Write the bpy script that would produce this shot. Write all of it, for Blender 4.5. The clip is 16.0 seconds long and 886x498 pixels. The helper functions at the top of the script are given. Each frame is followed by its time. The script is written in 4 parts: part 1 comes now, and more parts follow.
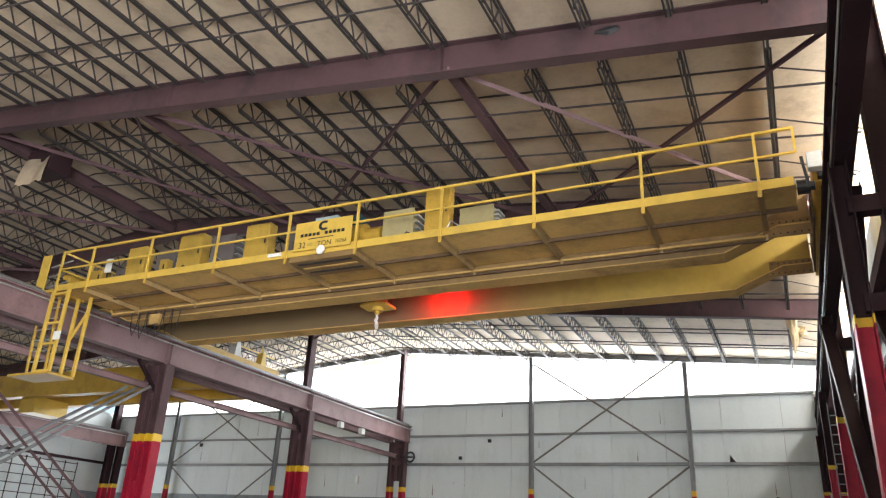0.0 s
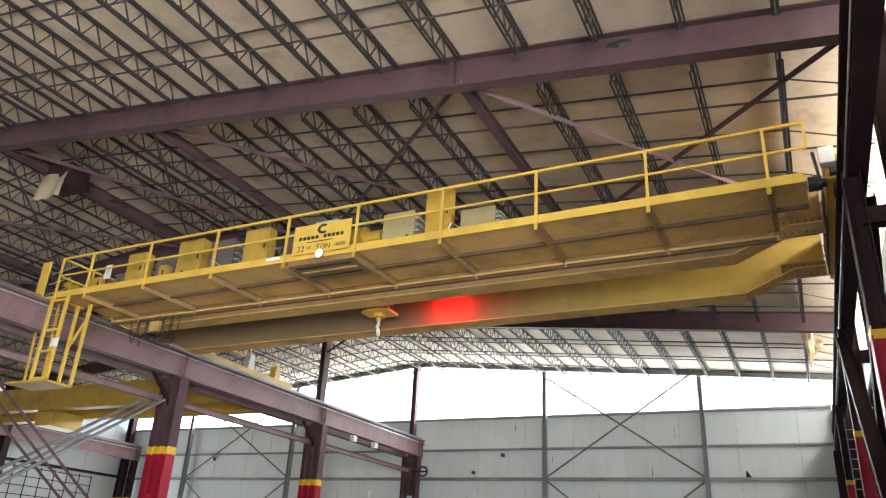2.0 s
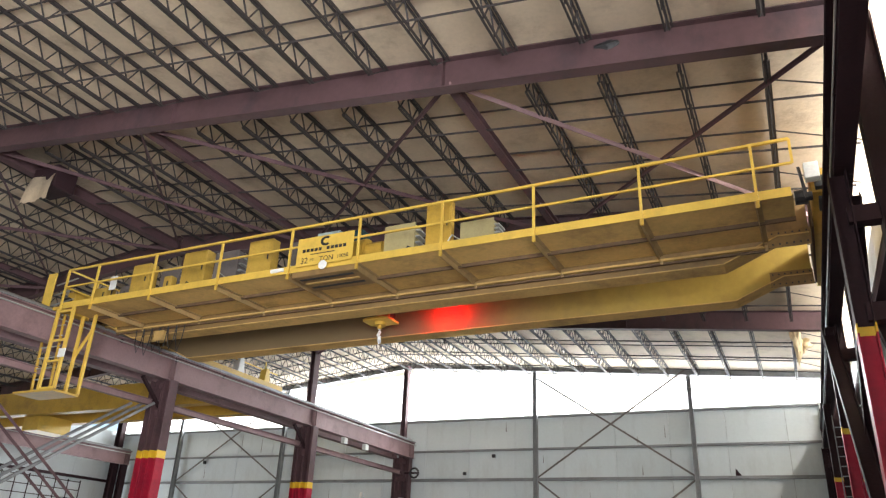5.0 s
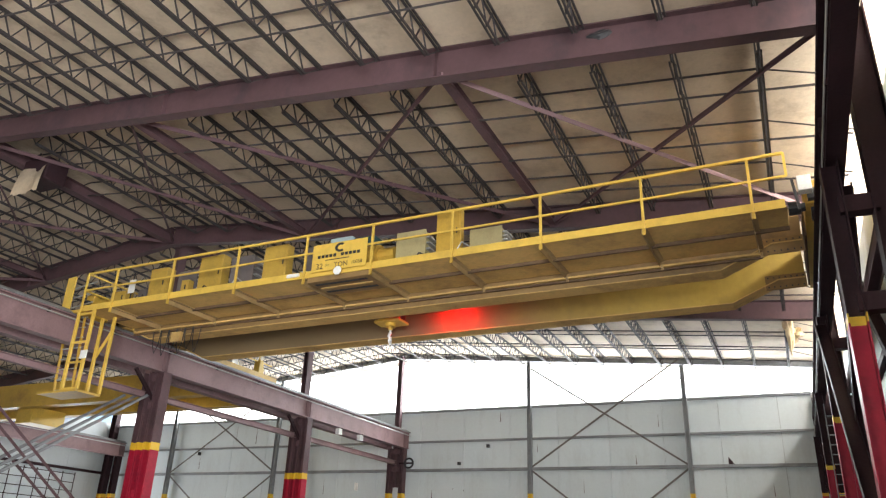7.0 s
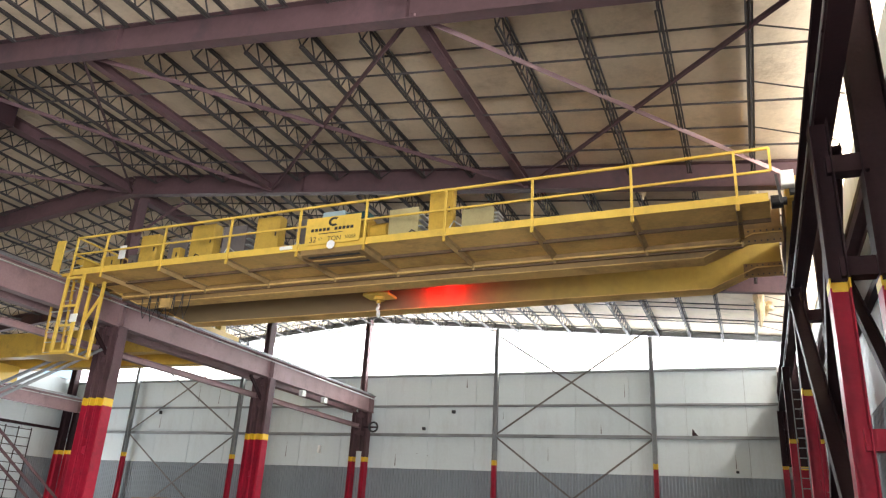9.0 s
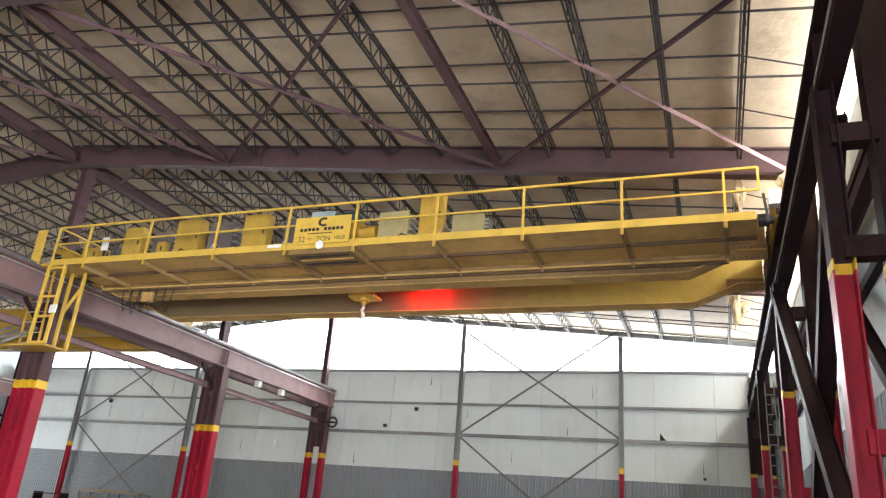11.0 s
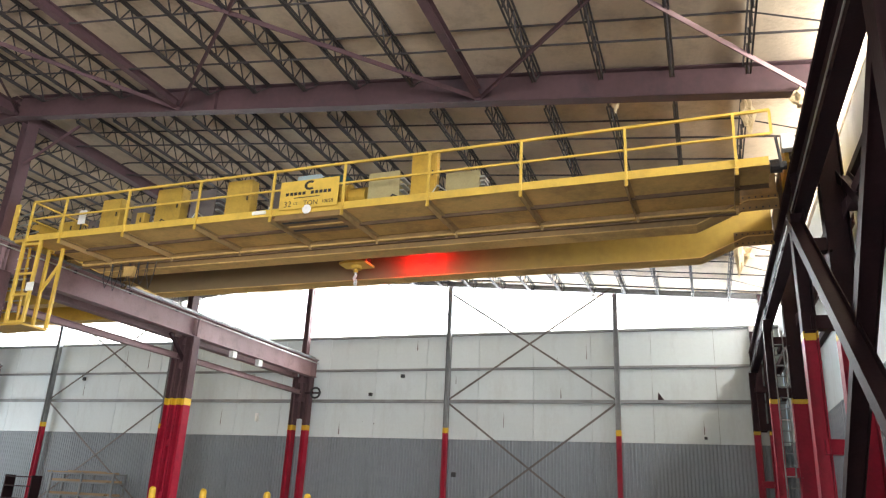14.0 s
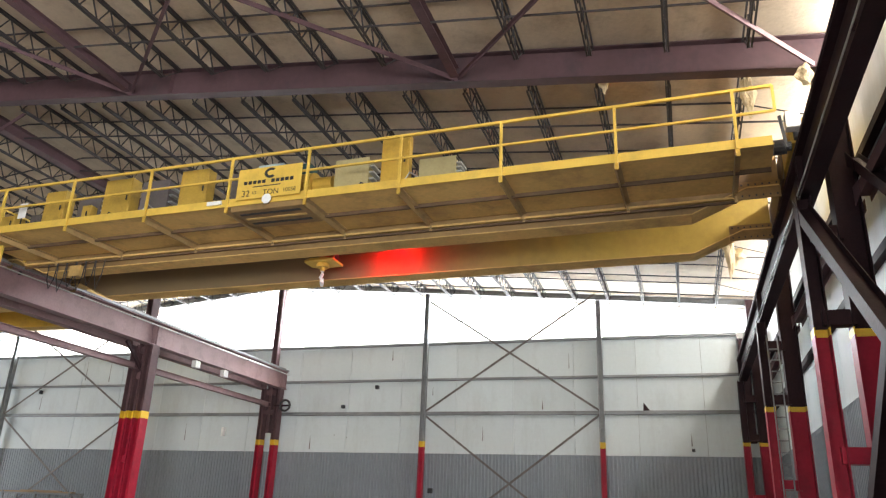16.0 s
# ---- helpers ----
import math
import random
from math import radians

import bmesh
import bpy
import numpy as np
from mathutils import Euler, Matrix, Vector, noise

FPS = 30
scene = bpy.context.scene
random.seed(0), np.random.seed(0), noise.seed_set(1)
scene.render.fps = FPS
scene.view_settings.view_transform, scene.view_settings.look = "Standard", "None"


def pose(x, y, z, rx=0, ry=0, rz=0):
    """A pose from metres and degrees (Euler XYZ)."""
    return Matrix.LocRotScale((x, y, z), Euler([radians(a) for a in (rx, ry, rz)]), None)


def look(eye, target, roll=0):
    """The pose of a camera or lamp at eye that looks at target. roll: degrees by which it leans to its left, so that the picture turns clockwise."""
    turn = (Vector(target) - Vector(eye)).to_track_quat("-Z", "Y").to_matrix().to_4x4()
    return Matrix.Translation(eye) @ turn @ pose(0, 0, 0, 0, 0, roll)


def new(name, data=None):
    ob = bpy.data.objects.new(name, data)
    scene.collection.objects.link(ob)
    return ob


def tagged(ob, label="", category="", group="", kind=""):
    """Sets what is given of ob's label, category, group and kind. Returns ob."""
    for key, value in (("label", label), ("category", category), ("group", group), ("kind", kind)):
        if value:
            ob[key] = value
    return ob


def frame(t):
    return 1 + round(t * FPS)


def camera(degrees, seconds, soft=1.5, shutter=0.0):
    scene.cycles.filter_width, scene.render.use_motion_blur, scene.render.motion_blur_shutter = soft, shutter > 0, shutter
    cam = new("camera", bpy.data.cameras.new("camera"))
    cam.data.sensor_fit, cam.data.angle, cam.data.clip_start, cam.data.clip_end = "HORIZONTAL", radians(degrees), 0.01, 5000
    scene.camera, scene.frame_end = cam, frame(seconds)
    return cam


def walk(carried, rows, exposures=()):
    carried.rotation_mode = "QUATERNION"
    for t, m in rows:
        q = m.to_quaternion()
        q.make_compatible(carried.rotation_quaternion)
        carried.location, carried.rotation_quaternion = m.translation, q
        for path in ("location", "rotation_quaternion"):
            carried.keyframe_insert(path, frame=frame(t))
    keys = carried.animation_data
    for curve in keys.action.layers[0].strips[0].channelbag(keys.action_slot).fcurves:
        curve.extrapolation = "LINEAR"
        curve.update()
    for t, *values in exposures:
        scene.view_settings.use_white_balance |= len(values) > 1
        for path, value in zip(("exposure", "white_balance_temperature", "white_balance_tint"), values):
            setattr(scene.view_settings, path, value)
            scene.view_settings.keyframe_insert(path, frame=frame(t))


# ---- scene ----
# camera
cam = camera(61.86, 16.0, soft=1.25)
PATH = [
    (0, (19.505, -0.000, 1.500), (18.707, 1.667, 2.265), 2.98),
    (0.5, (19.515, -0.035, 1.461), (18.712, 1.619, 2.248), 3.06),
    (1, (19.508, -0.046, 1.429), (18.700, 1.601, 2.226), 3.10),
    (1.5, (19.503, -0.061, 1.407), (18.687, 1.581, 2.207), 3.18),
    (2, (19.504, -0.049, 1.439), (18.681, 1.590, 2.238), 3.30),
    (2.5, (19.498, -0.053, 1.437), (18.677, 1.585, 2.239), 3.32),
    (3, (19.507, -0.061, 1.437), (18.693, 1.578, 2.244), 3.24),
    (3.5, (19.517, -0.049, 1.444), (18.710, 1.593, 2.251), 3.08),
    (4, (19.515, -0.052, 1.431), (18.713, 1.593, 2.237), 2.90),
    (6.5, (19.524, -0.049, 1.441), (18.728, 1.607, 2.231), 2.30),
    (7, (19.541, -0.020, 1.456), (18.753, 1.644, 2.236), 2.26),
    (7.5, (19.576, 0.057, 1.471), (18.805, 1.736, 2.237), 2.34),
    (8, (19.537, 0.193, 1.483), (18.785, 1.889, 2.229), 2.48),
    (8.5, (19.438, 0.439, 1.499), (18.700, 2.150, 2.225), 2.87),
    (9, (19.382, 0.723, 1.486), (18.648, 2.445, 2.191), 3.40),
    (11.5, (19.025, 2.360, 1.527), (18.372, 4.110, 2.241), 4.76),
    (12, (18.954, 2.661, 1.527), (18.310, 4.416, 2.239), 4.49),
    (12.5, (18.934, 2.972, 1.521), (18.291, 4.732, 2.220), 4.05),
    (13, (18.882, 3.311, 1.506), (18.238, 5.078, 2.187), 3.49),
    (13.5, (18.798, 3.647, 1.550), (18.153, 5.421, 2.211), 3.00),
    (14, (18.728, 4.026, 1.553), (18.084, 5.806, 2.199), 2.78),
    (14.5, (18.647, 4.377, 1.571), (18.011, 6.160, 2.216), 2.70),
    (15, (18.510, 4.713, 1.566), (17.887, 6.498, 2.218), 2.65),
    (15.5, (18.433, 5.068, 1.590), (17.835, 6.860, 2.247), 2.42),
    (16, (18.334, 5.442, 1.599), (17.748, 7.227, 2.285), 2.25),
]
walk(cam, [(t, look(e, a, r)) for t, e, a, r in PATH], exposures=[(0, 0.86), (7, 0.95), (11.5, 1.26), (16, 1.24)])

# ---- light: overcast daylight through the clerestory bands and the rear doors ----
world = bpy.data.worlds.new("sky")
scene.world = world
world.use_nodes = True
_nt = world.node_tree
_sky = _nt.nodes.new("ShaderNodeTexSky")
_sky.sky_type = "NISHITA"
_sky.sun_disc = False
_sky.sun_elevation, _sky.sun_rotation = radians(48), radians(150)
_nt.links.new(_sky.outputs["Color"], _nt.nodes["Background"].inputs["Color"])
_nt.nodes["Background"].inputs["Strength"].default_value = 0.12

sun = new("sun", bpy.data.lights.new("sun", "SUN"))
sun.data.energy, sun.data.angle, sun.data.color = 1.0, radians(12), (1.0, 0.96, 0.9)
sun.matrix_world = look((30, -40, 60), (0, 20, 0))


def window_lamp(name, eye, target, w, h, power, color=(0.93, 0.97, 1.0)):
    """Sky light standing in an opening of the wall."""
    lamp = new(name, bpy.data.lights.new(name, "AREA"))
    lamp.data.shape, lamp.data.size, lamp.data.size_y = "RECTANGLE", w, h
    lamp.data.energy, lamp.data.color = power, color
    lamp.matrix_world = look(eye, target)
    return lamp


window_lamp("north_sky_east", (10.6, 37.3, 10.7), (10.6, 0, 10.7), 20.4, 3.6, 2000, (0.90, 0.96, 1.0))
window_lamp("north_sky_west", (-10.6, 37.3, 10.7), (-10.6, 0, 10.7), 20.4, 3.6, 1700, (0.90, 0.96, 1.0))
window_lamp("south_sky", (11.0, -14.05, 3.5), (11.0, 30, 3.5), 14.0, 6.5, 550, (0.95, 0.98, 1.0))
window_lamp("west_window_sky", (-21.4, 30.6, 3.5), (0, 30.6, 3.5), 7.0, 4.4, 260, (0.93, 0.97, 1.0))
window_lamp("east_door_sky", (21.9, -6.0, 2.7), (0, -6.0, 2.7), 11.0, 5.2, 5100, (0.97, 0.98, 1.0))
# the gap under the east eave follows the roof's fall
eave_lamp = window_lamp("east_eave_sky", (22.0, 11.0, 9.38), (0, 11.0, 9.38), 50.0, 0.32, 1350, (1.0, 0.97, 0.92))
_fall = Vector((0, 1, 0.0226)).normalized()
eave_lamp.matrix_world = Matrix.Translation((22.0, 11.0, 9.38)) @ Matrix((_fall, Vector((1, 0, 0)).cross(_fall), Vector((1, 0, 0)))).transposed().to_4x4()


# ---- materials ----
def paint(name, base, rough=0.6, metal=0.0, vary=0.25, dirt=None, dirt_amt=0.3, scale=2.0, bump=0.02, streak=0.0, island=0.0):
    m = bpy.data.materials.new(name)
    m.use_nodes = True
    nt = m.node_tree
    n, l = nt.nodes, nt.links
    b = n["Principled BSDF"]
    b.inputs["Roughness"].default_value, b.inputs["Metallic"].default_value = rough, metal
    tc = n.new("ShaderNodeTexCoord")
    mp = n.new("ShaderNodeMapping")
    mp.inputs["Scale"].default_value = (1, 1, 1 - 0.85 * streak)
    l.new(tc.outputs["Object"], mp.inputs["Vector"])
    big = n.new("ShaderNodeTexNoise")
    big.inputs["Scale"].default_value, big.inputs["Detail"].default_value, big.inputs["Roughness"].default_value = scale * 0.35, 5, 0.6
    fine = n.new("ShaderNodeTexNoise")
    fine.inputs["Scale"].default_value, fine.inputs["Detail"].default_value = scale * 9, 6
    l.new(mp.outputs[0], big.inputs["Vector"])
    l.new(tc.outputs["Object"], fine.inputs["Vector"])
    add = n.new("ShaderNodeMath")
    add.operation = "MULTIPLY_ADD"
    l.new(fine.outputs["Fac"], add.inputs[0])
    add.inputs[1].default_value = 0.4
    l.new(big.outputs["Fac"], add.inputs[2])
    hsv = n.new("ShaderNodeMapRange")
    hsv.inputs["From Min"].default_value, hsv.inputs["From Max"].default_value = 0.4, 1.0
    hsv.inputs["To Min"].default_value, hsv.inputs["To Max"].default_value = 1 - vary, 1 + vary
    l.new(add.outputs[0], hsv.inputs["Value"])
    col = n.new("ShaderNodeVectorMath")
    col.operation = "SCALE"
    col.inputs[0].default_value = base
    l.new(hsv.outputs[0], col.inputs["Scale"])
    out = col.outputs[0]
    if dirt:
        ramp = n.new("ShaderNodeMapRange")
        ramp.inputs["From Min"].default_value, ramp.inputs["From Max"].default_value = 0.5, 0.72
        ramp.inputs["To Max"].default_value = dirt_amt
        sp = n.new("ShaderNodeTexNoise")
        sp.inputs["Scale"].default_value, sp.inputs["Detail"].default_value, sp.inputs["Roughness"].default_value = scale * 0.8, 8, 0.7
        l.new(mp.outputs[0], sp.inputs["Vector"])
        l.new(sp.outputs["Fac"], ramp.inputs["Value"])
        mix = n.new("ShaderNodeMix")
        mix.data_type = "RGBA"
        l.new(ramp.outputs[0], mix.inputs["Factor"])
        l.new(out, mix.inputs["A"])
        mix.inputs["B"].default_value = (*dirt, 1)
        out = mix.outputs["Result"]
    if island:
        oi = n.new("ShaderNodeObjectInfo")
        mr = n.new("ShaderNodeMapRange")
        mr.inputs["To Min"].default_value, mr.inputs["To Max"].default_value = 1 - island, 1 + island
        l.new(oi.outputs["Random"], mr.inputs["Value"])
        sc = n.new("ShaderNodeVectorMath")
        sc.operation = "SCALE"
        l.new(out, sc.inputs[0])
        l.new(mr.outputs[0], sc.inputs["Scale"])
        out = sc.outputs[0]
    l.new(out, b.inputs["Base Color"])
    bp = n.new("ShaderNodeBump")
    bp.inputs["Strength"].default_value, bp.inputs["Distance"].default_value = 0.4, bump
    l.new(add.outputs[0], bp.inputs["Height"])
    l.new(bp.outputs[0], b.inputs["Normal"])
    return m


M_PRIMER = paint("primer_mauve", (0.105, 0.058, 0.064), 0.65, 0, 0.3, (0.05, 0.035, 0.035), 0.6)
M_RAFTER = paint("rafter_primer", (0.088, 0.046, 0.051), 0.6, 0, 0.35, (0.022, 0.019, 0.027), 0.85, 0.8, 0.02, 0.6)
# near-black: on east columns, runway and braces it includes their backlit shade
M_DARK = paint("dark_shaded_primer", (0.034, 0.017, 0.02), 0.6, 0, 0.35, (0.02, 0.016, 0.02), 0.6)
M_PINK = paint("primer_pink", (0.27, 0.175, 0.18), 0.6, 0, 0.22, (0.13, 0.08, 0.085), 0.6)
M_RED = paint("red_paint", (0.39, 0.018, 0.044), 0.45, 0, 0.3, (0.13, 0.02, 0.035), 0.7, 1.2)
M_BAND = paint("band_yellow", (0.78, 0.50, 0.03), 0.5, 0, 0.15, (0.3, 0.2, 0.05), 0.4)
M_YEL = paint("crane_yellow", (0.58, 0.36, 0.055), 0.45, 0, 0.2, (0.22, 0.13, 0.04), 0.6, 1.6)
M_YELB = paint("crane_yellow_bright", (0.72, 0.48, 0.085), 0.45, 0, 0.14, (0.36, 0.22, 0.06), 0.5, 1.6)
M_GRIME = paint("crane_soffit", (0.62, 0.41, 0.145), 0.7, 0, 0.28, (0.18, 0.10, 0.045), 0.6, 1.3)
M_BROWN = paint("crane_brown_steel", (0.13, 0.078, 0.04), 0.7, 0, 0.3, (0.05, 0.032, 0.025), 0.6, 1.3)
M_REAR = paint("crane_worn_yellow", (0.50, 0.345, 0.075), 0.42, 0, 0.2, (0.26, 0.17, 0.06), 0.6, 0.7)
M_BRACKET = paint("dusty_bracket", (0.40, 0.27, 0.115), 0.65, 0, 0.25, (0.13, 0.09, 0.055), 0.6, 2.0)
M_BEIGE = paint("beige_casing", (0.40, 0.34, 0.17), 0.55, 0, 0.2, (0.2, 0.15, 0.07), 0.5, 2.2)
# brown with the walkway's shade on the front girder mixed into it, plus dirt
M_FRONT = paint("front_shaded_brown", (0.26, 0.16, 0.06), 0.6, 0, 0.3, (0.08, 0.05, 0.03), 0.7, 0.9)
M_PLATE = paint("brown_plate", (0.24, 0.145, 0.05), 0.6, 0, 0.25, (0.10, 0.06, 0.03), 0.6, 2.0)
M_BOXY = paint("cabinet_yellow", (0.48, 0.31, 0.055), 0.5, 0, 0.25, (0.16, 0.10, 0.04), 0.6, 2.2)
M_DUSTY = paint("dusty_steel", (0.15, 0.13, 0.125), 0.6, 0, 0.3, (0.05, 0.04, 0.04), 0.5)
M_BLACK = paint("black_steel", (0.03, 0.03, 0.033), 0.5, 0.2, 0.3)
M_GREY = paint("grey_steel", (0.24, 0.25, 0.26), 0.5, 0.3, 0.3, (0.08, 0.08, 0.08), 0.5)
M_GALV = paint("galvanised", (0.5, 0.51, 0.5), 0.45, 0.5, 0.2)
M_RAIL = paint("rail_steel", (0.28, 0.27, 0.27), 0.35, 0.8, 0.3)
M_PANEL = paint("white_panel", (0.62, 0.68, 0.70), 0.55, 0, 0.08, (0.36, 0.37, 0.36), 0.45, 0.8, 0.006, 0.8, 0.05)
M_CORR = paint("grey_corrugated", (0.25, 0.28, 0.31), 0.5, 0.1, 0.15, (0.14, 0.155, 0.17), 0.5, 0.9, 0.004, 0.7, 0.05)
M_DECK = paint("insulation_facing", (0.62, 0.51, 0.375), 0.75, 0, 0.16, (0.27, 0.19, 0.13), 0.6, 1.3, 0.06)
M_JOIST = paint("joist_steel", (0.042, 0.035, 0.035), 0.6, 0, 0.3)
M_FLOOR = paint("concrete", (0.26, 0.25, 0.235), 0.7, 0, 0.2, (0.14, 0.13, 0.12), 0.5, 0.7)
M_BLUE = paint("pale_blue", (0.45, 0.58, 0.62), 0.5)
M_TEAL = paint("dark_teal", (0.02, 0.07, 0.08), 0.4)
M_ORANGE = paint("orange_red", (0.75, 0.16, 0.03), 0.5)
M_WHITE = paint("white", (0.8, 0.8, 0.78), 0.5)
M_FOAM = paint("torn_insulation", (0.70, 0.57, 0.36), 0.9, 0, 0.25, (0.4, 0.25, 0.1), 0.55, 4, 0.05)
M_WOOD = paint("timber", (0.32, 0.22, 0.13), 0.8, 0, 0.3)


# old flat primer and paint have little gloss
for m, gloss in ((M_RED, 0.2), (M_DARK, 0.12), (M_PRIMER, 0.25), (M_PINK, 0.3), (M_GRIME, 0.3), (M_REAR, 0.35)):
    m.node_tree.nodes["Principled BSDF"].inputs["Specular IOR Level"].default_value = gloss


def dirt_and_shade(m, dark_col, light_x, dark_x, most):
    """Dirt with painted-in shade, strongest at the west and thinning out along x, in an uneven edge."""
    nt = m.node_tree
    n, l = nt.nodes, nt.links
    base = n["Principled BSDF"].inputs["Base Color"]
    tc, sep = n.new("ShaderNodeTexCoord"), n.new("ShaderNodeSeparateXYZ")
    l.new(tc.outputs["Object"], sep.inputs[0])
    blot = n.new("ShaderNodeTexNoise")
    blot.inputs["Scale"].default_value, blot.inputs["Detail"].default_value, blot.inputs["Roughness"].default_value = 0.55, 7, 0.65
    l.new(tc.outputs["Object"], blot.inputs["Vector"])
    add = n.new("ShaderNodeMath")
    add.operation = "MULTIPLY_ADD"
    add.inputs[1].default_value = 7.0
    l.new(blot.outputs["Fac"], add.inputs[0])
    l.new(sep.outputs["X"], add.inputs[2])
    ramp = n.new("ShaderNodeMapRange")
    ramp.inputs["From Min"].default_value, ramp.inputs["From Max"].default_value = light_x + 3.5, dark_x + 3.5
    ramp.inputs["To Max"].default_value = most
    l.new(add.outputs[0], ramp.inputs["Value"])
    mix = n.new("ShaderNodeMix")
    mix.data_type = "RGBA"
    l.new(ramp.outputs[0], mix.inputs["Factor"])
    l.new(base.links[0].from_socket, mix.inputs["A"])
    mix.inputs["B"].default_value = (*dark_col, 1)
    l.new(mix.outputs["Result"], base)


# rear girder: falloff of the east light painted into the colour, with some dirt
dirt_and_shade(M_REAR, (0.17, 0.125, 0.085), 17.5, 11.0, 0.85)


def glow(name, color, strength):
    m = bpy.data.materials.new(name)
    m.use_nodes = True
    b = m.node_tree.nodes["Principled BSDF"]
    b.inputs["Base Color"].default_value = (*color, 1)
    b.inputs["Emission Color"].default_value = (*color, 1)
    b.inputs["Emission Strength"].default_value = strength
    return m


M_REDLAMP = glow("red_lamp", (1.0, 0.001, 0.003), 320)
M_SKY = glow("white_sky", (0.97, 0.99, 1.0), 2.2)


# ---- mesh helpers ----
def bm_box(bm, x0, x1, y0, y1, z0, z1):
    v = [bm.verts.new(c) for c in ((x0, y0, z0), (x1, y0, z0), (x1, y1, z0), (x0, y1, z0), (x0, y0, z1), (x1, y0, z1), (x1, y1, z1), (x0, y1, z1))]
    for f in ((0, 3, 2, 1), (4, 5, 6, 7), (0, 1, 5, 4), (1, 2, 6, 5), (2, 3, 7, 6), (3, 0, 4, 7)):
        bm.faces.new([v[i] for i in f])
    return v


def axes(a, b, up):
    d = (b - a).normalized()
    s = d.cross(Vector(up))
    s = s.normalized() if s.length > 1e-4 else Vector((1, 0, 0))
    return d, s, s.cross(d).normalized()


def bm_bar(bm, a, b, w, h, up=(0, 0, 1), ou=0.0, os=0.0):
    """A square bar from a to b: w across, h along up, shifted by ou along up and os to the side."""
    a, b = Vector(a), Vector(b)
    d, s, u = axes(a, b, up)
    ring = [s * (sx * w / 2 + os) + u * (su * h / 2 + ou) for sx, su in ((-1, -1), (1, -1), (1, 1), (-1, 1))]
    va = [bm.verts.new(a + r) for r in ring]
    vb = [bm.verts.new(b + r) for r in ring]
    for i in range(4):
        bm.faces.new((va[i], va[(i + 1) % 4], vb[(i + 1) % 4], vb[i]))
    bm.faces.new(va[::-1])
    bm.faces.new(vb)


def bm_sweep(bm, a, b, outline, up=(0, 0, 1)):
    """Sweeps an outline of (side, up) points from a to b."""
    a, b = Vector(a), Vector(b)
    d, s, u = axes(a, b, up)
    va = [bm.verts.new(a + s * p + u * q) for p, q in outline]
    vb = [bm.verts.new(b + s * p + u * q) for p, q in outline]
    k = len(outline)
    for i in range(k):
        bm.faces.new((va[i], va[(i + 1) % k], vb[(i + 1) % k], vb[i]))
    bm.faces.new(va[::-1])
    bm.faces.new(vb)


def bm_ibeam(bm, a, b, depth, width, tf=0.02, tw=0.014, up=(0, 0, 1)):
    """A rolled I section whose middle runs from a to b."""
    w, h, t = width / 2, depth / 2, tw / 2
    bm_sweep(bm, a, b, [(-w, -h), (w, -h), (w, -h + tf), (t, -h + tf), (t, h - tf), (w, h - tf), (w, h), (-w, h), (-w, h - tf), (-t, h - tf), (-t, -h + tf), (-w, -h + tf)], up)


def bm_angle(bm, a, b, w, t=0.012, up=(0, 0, 1)):
    bm_sweep(bm, a, b, [(-w / 2, w / 2), (-w / 2, w / 2 - t), (w / 2 - t, w / 2 - t), (w / 2 - t, -w / 2), (w / 2, -w / 2), (w / 2, w / 2)], up)


def bm_tube(bm, pts, r, n=8):
    pts = [Vector(p) for p in pts]
    rings = []
    for i, p in enumerate(pts):
        d = (pts[min(i + 1, len(pts) - 1)] - pts[max(i - 1, 0)]).normalized()
        s = d.cross(Vector((0, 0, 1)) if abs(d.z) < 0.95 else Vector((1, 0, 0))).normalized()
        u = s.cross(d)
        rings.append([bm.verts.new(p + s * r * math.cos(k * 2 * math.pi / n) + u * r * math.sin(k * 2 * math.pi / n)) for k in range(n)])
    for ra, rb in zip(rings, rings[1:]):
        for k in range(n):
            bm.faces.new((ra[k], ra[(k + 1) % n], rb[(k + 1) % n], rb[k]))
    bm.faces.new(rings[0][::-1])
    bm.faces.new(rings[-1])


def bm_prism(bm, outline, axis, lo, hi):
    """Extrudes a flat outline of 2D points along an axis."""
    def at(p, q):
        return {"x": (q, p[0], p[1]), "y": (p[0], q, p[1]), "z": (p[0], p[1], q)}[axis]
    a = [bm.verts.new(at(p, lo)) for p in outline]
    b = [bm.verts.new(at(p, hi)) for p in outline]
    k = len(outline)
    for i in range(k):
        bm.faces.new((a[i], a[(i + 1) % k], b[(i + 1) % k], b[i]))
    bm.faces.new(a[::-1])
    bm.faces.new(b)


def mesh_of(name, bm, material, bevel=0.0):
    if bevel:
        bmesh.ops.bevel(bm, geom=bm.edges[:], offset=bevel, segments=1, affect="EDGES", clamp_overlap=True)
    bmesh.ops.recalc_face_normals(bm, faces=bm.faces[:])
    me = bpy.data.meshes.new(name)
    bm.to_mesh(me)
    bm.free()
    me.materials.append(material)
    return me


def part(name, bm, material, parent=None, label="", bevel=0.0):
    ob = new(name, mesh_of(name, bm, material, bevel))
    if parent is not None:
        ob.parent = parent
    return tagged(ob, label)


def thing(name, label, category, group="", kind="", place=(0, 0, 0)):
    ob = new(name)
    ob.empty_display_size = 0.2
    ob.location = place
    return tagged(ob, label, category, group, kind)


def solid(name, fn, material, label="", category="", group="", kind="", bevel=0.0):
    bm = bmesh.new()
    fn(bm)
    return tagged(part(name, bm, material, None, "", bevel), label, category, group, kind)


